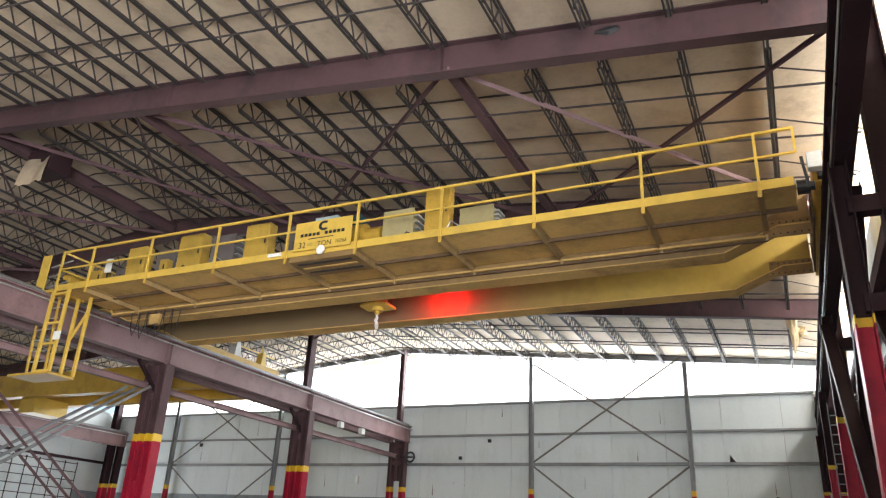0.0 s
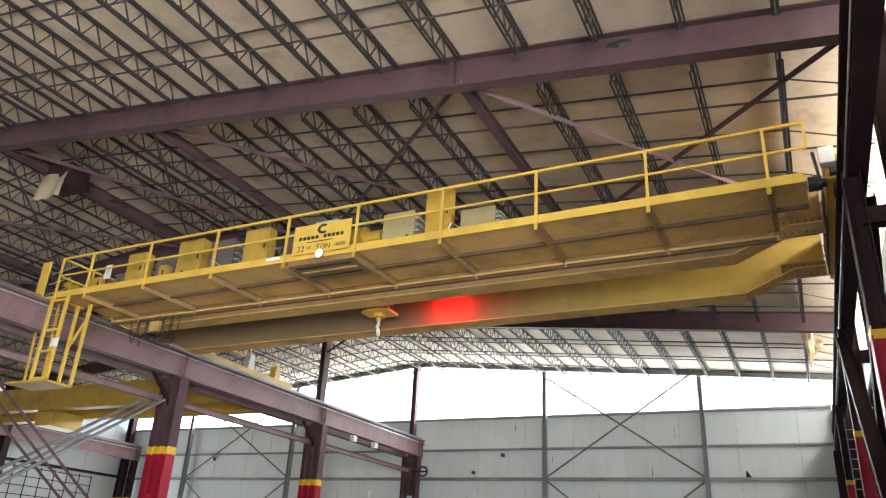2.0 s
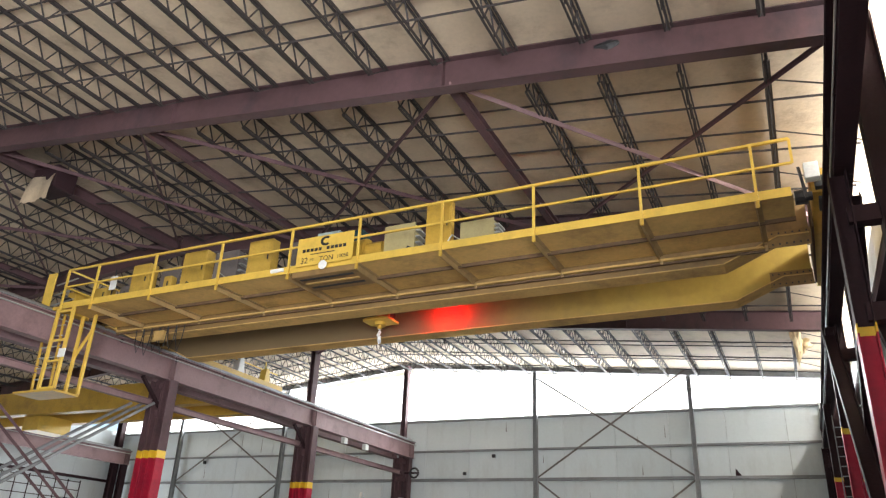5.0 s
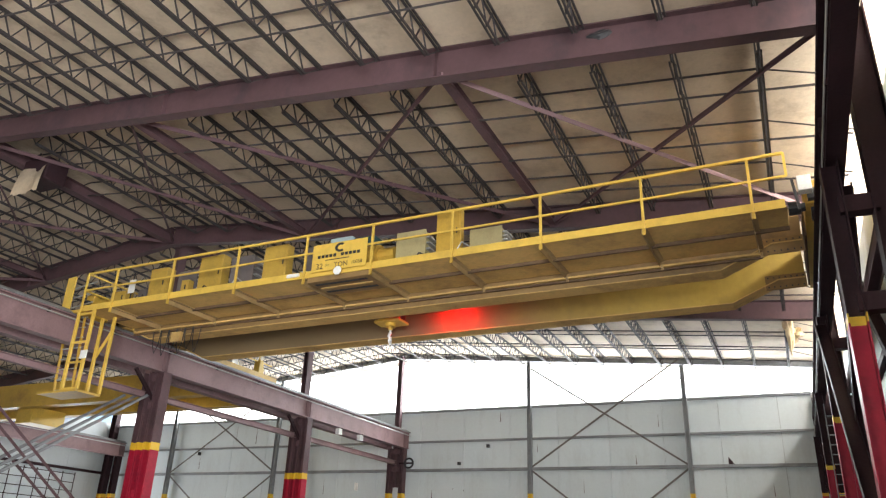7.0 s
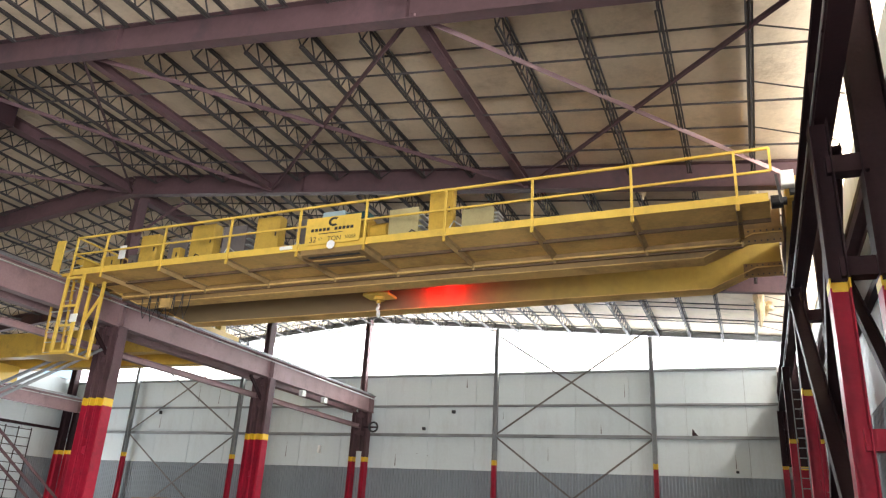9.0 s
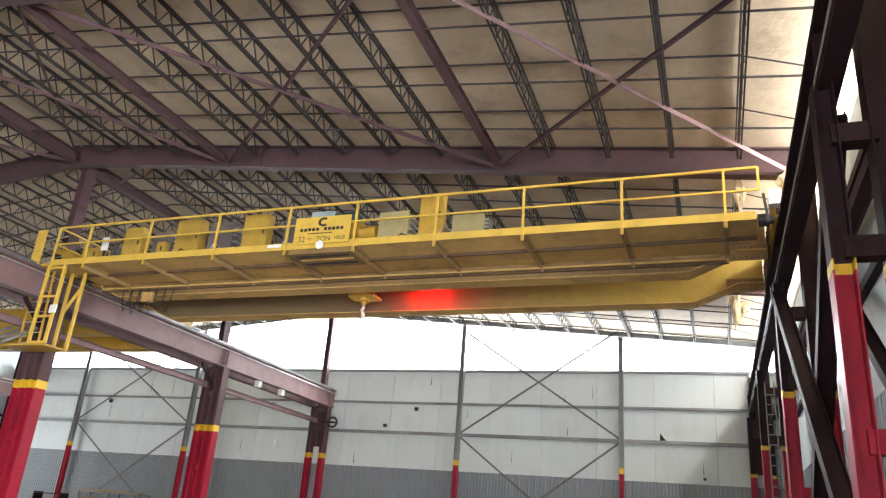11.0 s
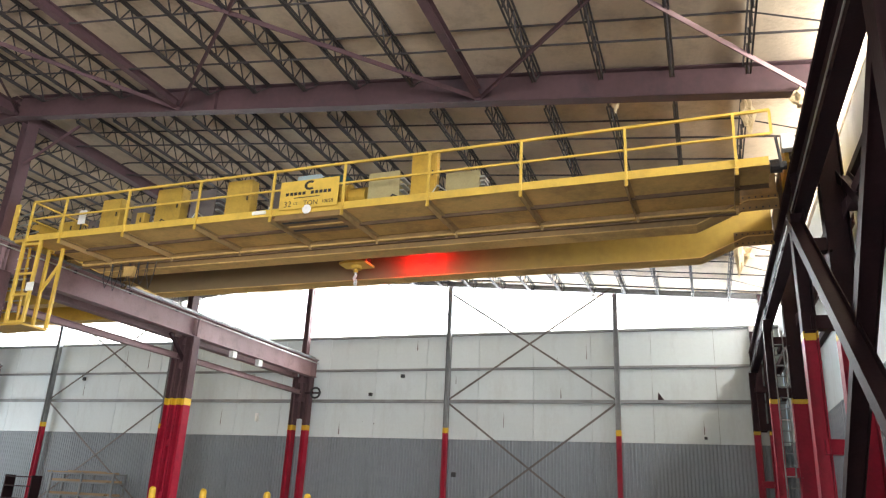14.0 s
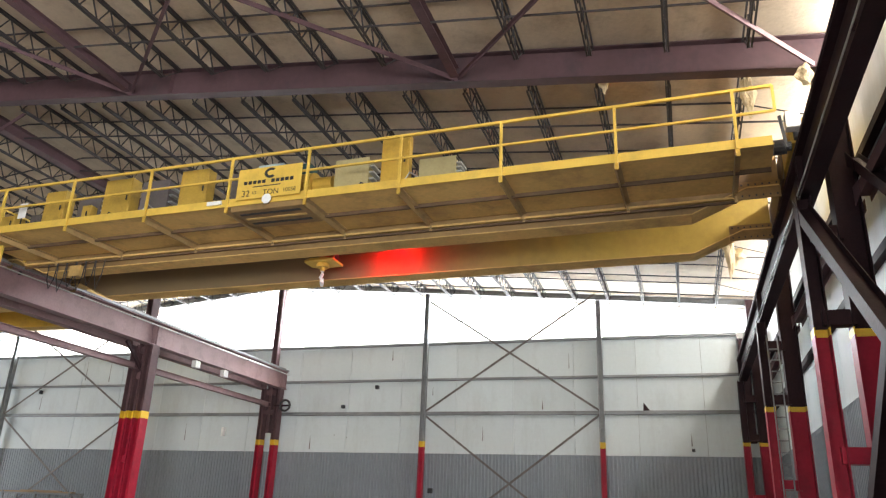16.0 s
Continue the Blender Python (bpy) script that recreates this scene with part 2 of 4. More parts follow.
# ---- plan ----
X_W, X_E = -21.6, 21.75          # inner faces of the side walls
Y_S, Y_N = -14.0, 36.55          # inner faces of the end walls
COL_Y = (-4.0, 3.4, 10.9, 18.4, 26.9, 36.0)
RAF_Y = (-4.0, 3.1, 10.45, 17.95, 26.9)
RIDGE_X, RIDGE_Z = 0.3, 12.25
BAND0, BAND1 = 4.46, 4.70        # yellow stripe on all columns
GIRT = (5.87, 7.35, 8.98)
RW_TOP, RW_BOT = 7.84, 7.0       # crane runway girders
RW_E, RW_C = 20.66, 0.62
SKEW = 0.006                     # the centre line runs slightly askew


def eave(y):
    return 9.6 + 0.0215 * y


def deck(x, y):
    u = abs(x - RIDGE_X) / 20.45
    return RIDGE_Z * (1 - u) + eave(y) * u


# ---- floor, walls, roof ----
solid("floor", lambda bm: bm_box(bm, -40, 40, -30, 60, -0.3, 0), M_FLOOR, "worn grey concrete shop floor", "floor", kind="structure")


def roof_side(bm, xa, xb):
    ys = [Y_S - 1 + i * (Y_N + 1.6 - Y_S + 1) / 12 for i in range(13)]
    for lo, hi in zip(ys, ys[1:]):
        v = []
        for x, y in ((xa, lo), (xb, lo), (xb, hi), (xa, hi)):
            v.append((x, y, deck(x, y)))
        a = [bm.verts.new(p) for p in v]
        b = [bm.verts.new((p[0], p[1], p[2] + 0.15)) for p in v]
        bm.faces.new(a)
        bm.faces.new(b[::-1])
        for i in range(4):
            bm.faces.new((a[i], b[i], b[(i + 1) % 4], a[(i + 1) % 4]))


def ceiling_fn(bm):
    roof_side(bm, RIDGE_X, 22.6)
    roof_side(bm, -22.4, RIDGE_X)


solid("ceiling", ceiling_fn, M_DECK, "stained beige insulation facing under the roof deck", "ceiling", kind="structure")

# joists
JX = [14.38 + 1.38 * k for k in range(-26, 5)]
STRUTS = (14.38, 6.1, 0.3, -6.0, -14.0)


def joist_mesh(length):
    bm = bmesh.new()
    dep, n = 0.52, max(6, int(length / 0.6))
    for s in (-0.035, 0.035):
        bm_bar(bm, (s, 0, -0.03), (s, length, -0.03), 0.03, 0.05)
        bm_bar(bm, (s, 0.55, -dep), (s, length - 0.55, -dep), 0.03, 0.045)
    st = (length - 1.1) / n
    bm_bar(bm, (0, 0.02, -0.05), (0, 0.55, -dep), 0.025, 0.025)
    bm_bar(bm, (0, length - 0.02, -0.05), (0, length - 0.55, -dep), 0.025, 0.025)
    for i in range(n):
        y0 = 0.55 + i * st
        bm_bar(bm, (0, y0, -dep), (0, y0 + st / 2, -0.04), 0.025, 0.025)
        bm_bar(bm, (0, y0 + st / 2, -0.04), (0, y0 + st, -dep), 0.025, 0.025)
    return mesh_of("roof_joist", bm, M_JOIST)


bays = list(zip(RAF_Y, RAF_Y[1:] + (36.4,)))
for ya, yb in bays:
    me = joist_mesh(yb - ya - 0.1)
    for x in JX:
        if (ya == RAF_Y[2] and min(abs(x - s) for s in STRUTS) < 0.3) or (ya == RAF_Y[3] and abs(x - 0.3) < 0.5) or not (-21 < x < 20.6):
            continue
        ob = new("roof_joist", me)
        za, zb = deck(x, ya), deck(x, yb)
        ob.matrix_world = pose(x, ya + 0.05, za - 0.02, math.degrees(math.atan2(zb - za, yb - ya)))
        tagged(ob, "dark open-web steel roof joist between two rafters", "joist", "roof joists")

# bridging rods at both chords of the joists, at the quarters of each bay
X_LAST = JX[-1]
for ya, yb in bays:
    for f in (0.25, 0.5, 0.75):
        y = ya + f * (yb - ya)
        for x0, x1, dz in ((RIDGE_X, X_LAST, 0.055), (-21, RIDGE_X, 0.055), (RIDGE_X, 21.4, 0.52), (-21, RIDGE_X, 0.52)):
            solid("bridging_rod", lambda bm: bm_angle(bm, (x0, y, deck(x0, y) - dz), (x1, y, deck(x1, y) - dz), 0.045, 0.012), M_JOIST,
                  "thin dark steel angle across the joists", "rod", "bridging rods")
        solid("bridging_tie", lambda bm: bm_bar(bm, (X_LAST, y, deck(X_LAST, y) - 0.055), (21.5, y + 0.05, deck(21.5, y) - 0.42), 0.022, 0.022), M_JOIST,
              "thin dark rod from the last joist to the wall", "rod", "bridging ties")

# rafters: welded I girders
for y in RAF_Y:
    for x1 in (21.3, -21.0):
        raf = thing("rafter", "mauve primed steel roof rafter with dusty flanges", "rafter", "roof rafters")
        a = Vector((RIDGE_X, y, deck(RIDGE_X, y) - 0.37))
        b = Vector((x1, y, deck(x1, y) - 0.37))
        bm = bmesh.new()
        bm_ibeam(bm, a, b, 0.68, 0.26, 0.025, 0.016)
        part("girder", bm, M_RAFTER, raf)
        for k in (3, 6):
            p = a.lerp(b, k / 9)
            for sy in (-1, 1):
                bm = bmesh.new()
                bm_box(bm, p.x - 0.008, p.x + 0.008, y + sy * 0.07 - 0.058, y + sy * 0.07 + 0.058, p.z - 0.3, p.z + 0.3)
                part("stiffener", bm, M_PRIMER, raf)

# struts along the roof at the bracing lines
for sx in STRUTS:
    for ya, yb in bays[2:4] if sx == 0.3 else bays[2:3]:
        def strut_fn(bm, sx=sx, ya=ya, yb=yb):
            a, b = Vector((sx, ya + 0.14, deck(sx, ya) - 0.5)), Vector((sx, yb - 0.14, deck(sx, yb) - 0.5))
            wide = 0.36 if sx == 0.3 else 0.22
            bm_ibeam(bm, a, b, wide, wide * 0.8, 0.015, 0.012)
        solid("roof_strut", strut_fn, M_PRIMER, "mauve steel strut running between the rafters", "strut", "roof struts")

# diagonal bracing in the roof plane
BR_BAY = (10.45, 17.95)
cells = ((20.95, 14.38), (14.38, 6.1), (6.1, 0.3), (0.3, -6.0), (-6.0, -14.0))
for i, (xa, xb) in enumerate(cells):
    ya, yb = BR_BAY
    for (p, q, dz) in (((xa, ya), (xb, yb), 0.0), ((xb, ya), (xa, yb), -0.07)):
        def brace_fn(bm, p=p, q=q, dz=dz):
            z0, z1 = deck(*p) - 0.56 + dz * 0.6, deck(*q) - 0.56 + dz * 0.6
            bm_angle(bm, (p[0], p[1], z0), (q[0], q[1], z1), 0.11 if dz else 0.07)
        light = dz < 0 and i == 0
        solid("roof_brace", brace_fn, M_PINK if light else M_PRIMER, "dusty pink steel angle brace under the roof" if light else "mauve steel angle brace under the roof", "brace", "roof braces")


# ---- columns ----
def post_part(col, x, w, z0, z1, mat, name, lab, dep=0.38):
    bm = bmesh.new()
    y = 0.0
    bm_box(bm, x - w / 2, x - w / 2 + 0.02, y - dep / 2, y + dep / 2, z0, z1)
    bm_box(bm, x + w / 2 - 0.02, x + w / 2, y - dep / 2, y + dep / 2, z0, z1)
    bm_box(bm, x - w / 2 + 0.02, x + w / 2 - 0.02, y - 0.01, y + 0.01, z0, z1)
    return part(name, bm, mat, col, lab)


def painted_column(name, x, y, posts, label, group, top_mat=M_PRIMER, dep=0.38, battens=(), low=BAND0):
    """posts: (dx, width, top). Red below the stripe, primer above."""
    col = thing(name, label, "column", group, place=(x, y, 0))
    for dx, w, top in posts:
        post_part(col, dx, w, 0.0, low, M_RED, "red_post", "red painted lower post", dep)
        post_part(col, dx, w + 0.006, low, BAND1, M_BAND, "yellow_stripe", "yellow painted stripe", dep + 0.006)
        post_part(col, dx, w, BAND1, top, top_mat, "upper_post", "mauve primed upper post", dep)
        bm = bmesh.new()
        bm_box(bm, dx - w / 2 - 0.06, dx + w / 2 + 0.06, -dep / 2 - 0.06, dep / 2 + 0.06, 0.0, 0.03)
        part("base_plate", bm, M_DARK, col)
    for x0, x1, z0, z1, mat in battens:
        bm = bmesh.new()
        bm_box(bm, x0, x1, -0.12, 0.12, z0, z1)
        part("batten", bm, mat, col)
    return col


for y in COL_Y[1:]:
    # centre line: two crane posts with a building post between
    dep = 0.34
    bt = [(-0.19, 0.17, z, z + 0.22, M_RED if z < BAND0 else M_PRIMER) for z in (1.2, 3.0, 5.8, 6.7)]
    end = y == COL_Y[-1]
    posts = ((0.62, 0.22, RW_BOT), (-0.12, 0.22, RW_BOT)) if end else ((0.3, 0.26, RW_BOT), (-0.32, 0.26, RW_BOT), (-0.01, 0.24, deck(0.3, y) - 0.5 if y > 12 else RW_BOT))
    column = painted_column("steel_column", 0.005 if end else 0.36, y, posts,
                   "built-up steel column, red below a yellow stripe and mauve above, under the runway", "centre columns", battens=[(0.0, 0.5, z0, z1, m) for _, _, z0, z1, m in bt[2:]] if end else bt)
    if end:
        post_part(column, 0.2, 0.26, BAND1 + 0.3, deck(0.3, y) - 0.2, M_PRIMER, "building_post", "mauve post that carries the gable", 0.3)
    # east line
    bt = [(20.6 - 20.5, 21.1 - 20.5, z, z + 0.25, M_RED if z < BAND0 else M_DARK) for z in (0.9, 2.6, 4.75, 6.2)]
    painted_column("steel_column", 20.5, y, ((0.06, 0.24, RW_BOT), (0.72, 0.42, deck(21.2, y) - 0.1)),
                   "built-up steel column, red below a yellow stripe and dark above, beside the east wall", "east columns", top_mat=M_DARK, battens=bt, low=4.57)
for y in COL_Y[2:]:
    painted_column("steel_column", -20.6, y, ((0.5, 0.3, RW_BOT), (-0.35, 0.42, deck(-20.9, y) - 0.1)),
                   "dark steel column with a red foot by the west wall", "west columns", top_mat=M_DARK)


# ---- crane runways ----
def runway(x, ya, yb, label, mat, skew=0.0, wide=0.34):
    rw = thing("crane_runway", label, "runway", "crane runways")
    def at(y, z, dx=0.0):
        return (x + dx - skew * (36.3 - y), y, z)
    zm = (RW_TOP + RW_BOT) / 2
    ends = (ya,) + tuple(c for c in COL_Y if ya < c < yb) + (yb,)
    for y0, y1 in zip(ends, ends[1:]):
        bm = bmesh.new()
        bm_ibeam(bm, at(y0 + 0.005, zm), at(y1 - 0.005, zm), RW_TOP - RW_BOT, wide, 0.03, 0.016)
        part("girder", bm, mat, rw)
        for sx in (-0.085, 0.085):
            for yy in (y0 + 0.06, y1 - 0.06):
                bm = bmesh.new()
                c = at(yy, zm, sx * wide / 0.34)
                bm_box(bm, c[0] - wide * 0.21, c[0] + wide * 0.21, yy - 0.008, yy + 0.008, RW_BOT + 0.03, RW_TOP - 0.03)
                part("stiffener", bm, mat, rw)
        bm = bmesh.new()
        bm_bar(bm, at(y0 + 0.01, RW_TOP + 0.027), at(y1 - 0.01, RW_TOP + 0.027), wide + (0.1 if wide > 0.3 else 0.02), 0.048)
        part("cap_channel", bm, M_GREY if x < 10 else M_DARK, rw)
    bm = bmesh.new()
    bm_sweep(bm, at(ya, RW_TOP + 0.052), at(yb, RW_TOP + 0.052), [(-0.065, 0), (0.065, 0), (0.02, 0.04), (0.035, 0.1), (-0.035, 0.1), (-0.02, 0.04)])
    part("rail", bm, M_RAIL, rw, "worn steel crane rail")
    sgn = 1 if x < 10 else -1
    bm = bmesh.new()
    off, zc = (0.24, RW_TOP - 0.16) if wide > 0.3 else (0.165, RW_BOT + 0.08)
    bm_tube(bm, [at(ya, zc, sgn * off), at(yb, zc, sgn * off)], 0.022 if wide > 0.3 else 0.014)
    part("conductor_bar", bm, M_GALV, rw, "thin pale conductor bar")
    for k in range(int((yb - ya) / 2.4)):
        bm = bmesh.new()
        c = at(ya + 1.2 + 2.4 * k, zc + 0.02, sgn * (off - 0.05))
        bm_box(bm, c[0] - 0.045, c[0] + 0.03, c[1] - 0.025, c[1] + 0.025, c[2] - 0.04, c[2] + 0.05)
        part("clip", bm, M_DARK, rw)
    return rw


runway(RW_C, -14, 36.3, "dusty pink crane runway girder with a rail, on the centre columns", M_PINK, SKEW)
runway(-0.4, -14, 36.3, "dusty pink crane runway girder of the west bay", M_PINK, SKEW)
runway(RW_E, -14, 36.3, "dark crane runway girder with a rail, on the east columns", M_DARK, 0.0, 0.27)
runway(-20.1, -14, 36.3, "dusty pink crane runway girder by the west wall", M_PINK)

# eave strut between the centre columns
for y0, y1 in zip(COL_Y[1:], COL_Y[2:]):
    def tie_fn(bm, y0=y0, y1=y1):
        bm_ibeam(bm, (0.22 - SKEW * (36.3 - y0), y0 + 0.2, 6.25), (0.22 - SKEW * (36.3 - y1), y1 - 0.2, 6.25), 0.2, 0.2, 0.015, 0.012)
    solid("column_tie", tie_fn, M_PINK, "pink steel tie beam between two centre columns", "tie beam", "column ties")


# ---- north wall ----
wall_n = thing("wall_north", "white panelled end wall over grey corrugated sheets, with a daylight band", "wall", kind="structure")
WX = [-21.6 + i * (21.75 + 21.6) / 17 for i in range(18)]
rows_z = ((4.2, GIRT[0]), (GIRT[0], GIRT[1]), (GIRT[1], GIRT[2]))
pm = {}
wpan = WX[1] - WX[0] - 0.012
for r, (z0, z1) in enumerate(rows_z):
    bm = bmesh.new()
    bm_box(bm, 0, wpan, 0, 0.08, z0 + 0.006, z1 - 0.006)
    pm[r] = mesh_of("wall_panel", bm, M_PANEL, 0.006)
bm = bmesh.new()
px, k = 0.0, 0
prof = []
while px < wpan - 0.001:
    for dx, dy in ((0, 0), (0.05, 0), (0.075, -0.04), (0.125, -0.04)):
        if px + dx < wpan:
            prof.append((px + dx, dy))
    px += 0.15
prof.append((wpan, 0))
lo = [bm.verts.new((p[0], p[1], 0)) for p in prof]
hi = [bm.verts.new((p[0], p[1], 4.22)) for p in prof]
for i in range(len(prof) - 1):
    bm.faces.new((lo[i], lo[i + 1], hi[i + 1], hi[i]))
bl = [bm.verts.new((p, 0.05, z)) for p, z in ((0, 0), (wpan, 0), (wpan, 4.22), (0, 4.22))]
bm.faces.new(bl[::-1])
corr_me = mesh_of("corrugated_sheet", bm, M_CORR)
for i, x in enumerate(WX[:-1]):
    for r in range(3):
        ob = new("wall_panel", pm[r])
        ob.parent = wall_n
        ob.location = (x + 0.006, Y_N + 0.004 * ((i * 7 + r * 3) % 3), 0)
    ob = new("corrugated_sheet", corr_me)
    ob.parent = wall_n
    ob.location = (x + 0.006, Y_N - 0.01, 0)
bm = bmesh.new()
bm_box(bm, X_W, X_E, Y_N + 0.1, Y_N + 0.25, 0, 8.98)
part("backing", bm, M_GREY, wall_n)

for z, h, dp in ((GIRT[0] + 0.03, 0.14, 0.14), (GIRT[1] + 0.02, 0.1, 0.12), (GIRT[2], 0.12, 0.12), (10.0, 0.05, 0.05)):
    def girt_fn(bm, z=z, h=h, dp=dp):
        y, t = Y_N - 0.02, 0.012
        bm_prism(bm, [(y - dp, z - h / 2), (y, z - h / 2), (y, z - h / 2 + t), (y - dp + t, z - h / 2 + t), (y - dp + t, z + h / 2 - t), (y, z + h / 2 - t), (y, z + h / 2), (y - dp, z + h / 2)], "x", X_W, X_E)
    solid("wall_girt", girt_fn, M_GREY if z < 9.9 else M_GALV, "grey steel girt across the end wall", "girt", "end wall girts")

# tears and dents in the panels: x, height, width, length
SCARS = ((13.9, 7.75, 0.03, 0.7), (12.75, 6.05, 0.05, 0.45), (10.2, 4.75, 0.03, 0.7), (2.1, 4.35, 0.06, 0.6), (7.9, 6.7, 0.03, 0.4), (12.6, 7.55, 0.04, 0.35),
         (3.3, 4.95, 0.06, 0.06), (3.9, 4.85, 0.06, 0.06), (-4.6, 4.7, 0.04, 0.8), (-9.7, 7.6, 0.03, 1.2), (-11.2, 7.7, 0.03, 1.1), (-13.8, 6.2, 0.04, 0.7), (18.6, 4.6, 0.04, 0.6), (5.9, 8.3, 0.05, 0.5))
for x, z, w, h in SCARS:
    bm = bmesh.new()
    bm_prism(bm, [(x, z), (x + w, z + 0.02), (x + w * 0.7, z + h * 0.5), (x + w * 0.3, z + h)], "y", Y_N - 0.006, Y_N + 0.02)
    part("tear", bm, M_DUSTY, wall_n, "dark tear in a wall panel")

# gable beam under the roof edge
for x0, x1 in ((RIDGE_X, 21.3), (-21.0, RIDGE_X)):
    def gable_fn(bm, x0=x0, x1=x1):
        bm_ibeam(bm, (x0, 36.3, deck(x0, 36.3) - 0.16), (x1, 36.3, deck(x1, 36.3) - 0.16), 0.26, 0.18, 0.015, 0.012)
    solid("gable_beam", gable_fn, M_GREY, "grey steel gable beam along the roof edge", "beam", "gable beams")

for x in (7.62, 15.24, -7.9, -15.85, 21.2, -21.0):
    col = thing("wind_column", "slender end wall column, red below a yellow stripe", "column", "end wall columns", place=(x, 36.22, 0))
    post_part(col, 0, 0.2, 0, BAND0, M_RED, "red_post", "red painted lower post", 0.24)
    post_part(col, 0, 0.206, BAND0, BAND1, M_BAND, "yellow_stripe", "yellow painted stripe", 0.246)
    post_part(col, 0, 0.2, BAND1, deck(x, 36.2) - 0.3, M_GREY, "upper_post", "grey upper post", 0.24)

for xa, xb in ((7.62, 15.24), (-15.85, -7.9)):
    for za, zb in ((GIRT[0] + 0.1, 10.9), (0.3, GIRT[0] - 0.1)):
        for s in (0, 1):
            def wb_fn(bm, xa=xa, xb=xb, za=za, zb=zb, s=s):
                p, q = (xa + 0.1, 36.28 - 0.03 * s, za if s else zb), (xb - 0.1, 36.28 - 0.03 * s, zb if s else za)
                bm_bar(bm, p, q, 0.02, 0.085)
            solid("wall_brace", wb_fn, M_DUSTY, "grey diagonal brace on the end wall", "brace", "end wall braces")


solid("backdrop", lambda bm: bm_box(bm, -24, 24, 39.0, 39.1, 7.5, 14), M_SKY, "white overcast sky behind the daylight band", "sky", kind="structure")


# ---- side and rear walls ----
def side_wall(name, x, sgn, label):
    w = thing(name, label, "wall", kind="structure")
    yy = Y_S
    i = 0
    while yy < Y_N - 0.1:
        L = min(2.5, Y_N - yy)
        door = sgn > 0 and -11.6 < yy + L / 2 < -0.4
        for z0, z1 in ((5.6 if door else 4.2, 6.0), (6.0, 7.9), (7.9, 9.2)):
            bm = bmesh.new()
            bm_box(bm, min(x, x + sgn * 0.08), max(x, x + sgn * 0.08), yy + 0.006, yy + L - 0.006, z0 + 0.006, z1 - 0.006)
            part("wall_panel", bm, M_PANEL, w)
        if door:
            yy += 2.5
            continue
        bm = bmesh.new()
        p = 0.0
        while p < L - 0.08:
            bm_box(bm, min(x, x - sgn * 0.035), max(x, x - sgn * 0.035), yy + p, yy + p + 0.08, 0, 4.2)
            p += 0.16
        bm_box(bm, min(x + sgn * 0.002, x + sgn * 0.05), max(x + sgn * 0.002, x + sgn * 0.05), yy, yy + L, 0, 4.2)
        part("corrugated_sheet", bm, M_CORR, w)
        yy += 2.5
        i += 1
    bm = bmesh.new()
    x0, x1 = min(x + sgn * 0.1, x + sgn * 0.25), max(x + sgn * 0.1, x + sgn * 0.25)
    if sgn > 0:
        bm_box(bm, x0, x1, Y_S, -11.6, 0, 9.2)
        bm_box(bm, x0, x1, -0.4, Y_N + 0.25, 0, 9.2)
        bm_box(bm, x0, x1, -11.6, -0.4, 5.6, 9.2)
    else:
        bm_box(bm, x0, x1, Y_S, Y_N + 0.25, 0, 9.2)
    part("backing", bm, M_GREY, w)
    for z in (6.0, 7.9):
        bm = bmesh.new()
        bm_box(bm, min(x - sgn * 0.14, x - sgn * 0.002), max(x - sgn * 0.14, x - sgn * 0.002), Y_S, Y_N, z - 0.08, z + 0.08)
        part("girt", bm, M_DARK, w)
    return w


side_wall("wall_east", X_E, 1, "east side wall of white panels over grey corrugated sheets")
side_wall("wall_west", X_W, -1, "west side wall of white panels over grey corrugated sheets")
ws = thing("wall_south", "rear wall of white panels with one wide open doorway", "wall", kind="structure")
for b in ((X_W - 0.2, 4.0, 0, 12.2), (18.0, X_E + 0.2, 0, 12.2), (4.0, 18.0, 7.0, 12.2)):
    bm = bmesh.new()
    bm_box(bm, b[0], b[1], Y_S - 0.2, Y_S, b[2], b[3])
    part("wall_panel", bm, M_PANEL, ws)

# ---- crane ----
S_CR = 1.07
CR = Matrix.Translation((19.5, 0, 1.582)) @ Matrix.Diagonal((S_CR, S_CR, S_CR, 1)) @ Matrix.Translation((-19.5, 0, -1.5))
# seconds, shift across the bay, place along it, skew in degrees
CRANE_WAY = [
    (0, -0.037, 13.088, -0.70),
    (0.5, -0.045, 12.856, -0.71),
    (1, -0.051, 12.678, -0.73),
    (1.5, -0.062, 12.557, -0.76),
    (2, -0.071, 12.489, -0.80),
    (2.5, -0.078, 12.482, -0.83),
    (3, -0.083, 12.527, -0.86),
    (3.5, -0.086, 12.616, -0.90),
    (4, -0.088, 12.738, -0.93),
    (6.5, -0.087, 13.716, -1.10),
    (7, -0.083, 13.991, -1.13),
    (7.5, -0.080, 14.283, -1.17),
    (8, -0.075, 14.609, -1.20),
    (8.5, -0.062, 14.962, -1.23),
    (9, -0.050, 15.328, -1.26),
    (11.5, 0.016, 17.200, -1.43),
    (12, 0.026, 17.484, -1.46),
    (12.5, 0.033, 17.701, -1.49),
    (13, 0.039, 17.851, -1.52),
    (13.5, 0.042, 17.943, -1.56),
    (14, 0.043, 17.982, -1.59),
    (14.5, 0.043, 17.980, -1.60),
    (15, 0.042, 17.954, -1.62),
    (15.5, 0.041, 17.922, -1.64),
    (16, 0.040, 17.900, -1.65),
]
crane = thing("overhead_crane", "yellow double-girder overhead travelling crane with a railed walkway", "overhead crane")


def cpart(name, fn, mat, label="", bevel=0.0, parent=None):
    bm = bmesh.new()
    fn(bm)
    bmesh.ops.transform(bm, matrix=CR, verts=bm.verts[:])
    return part(name, bm, mat, parent or crane, label, bevel)


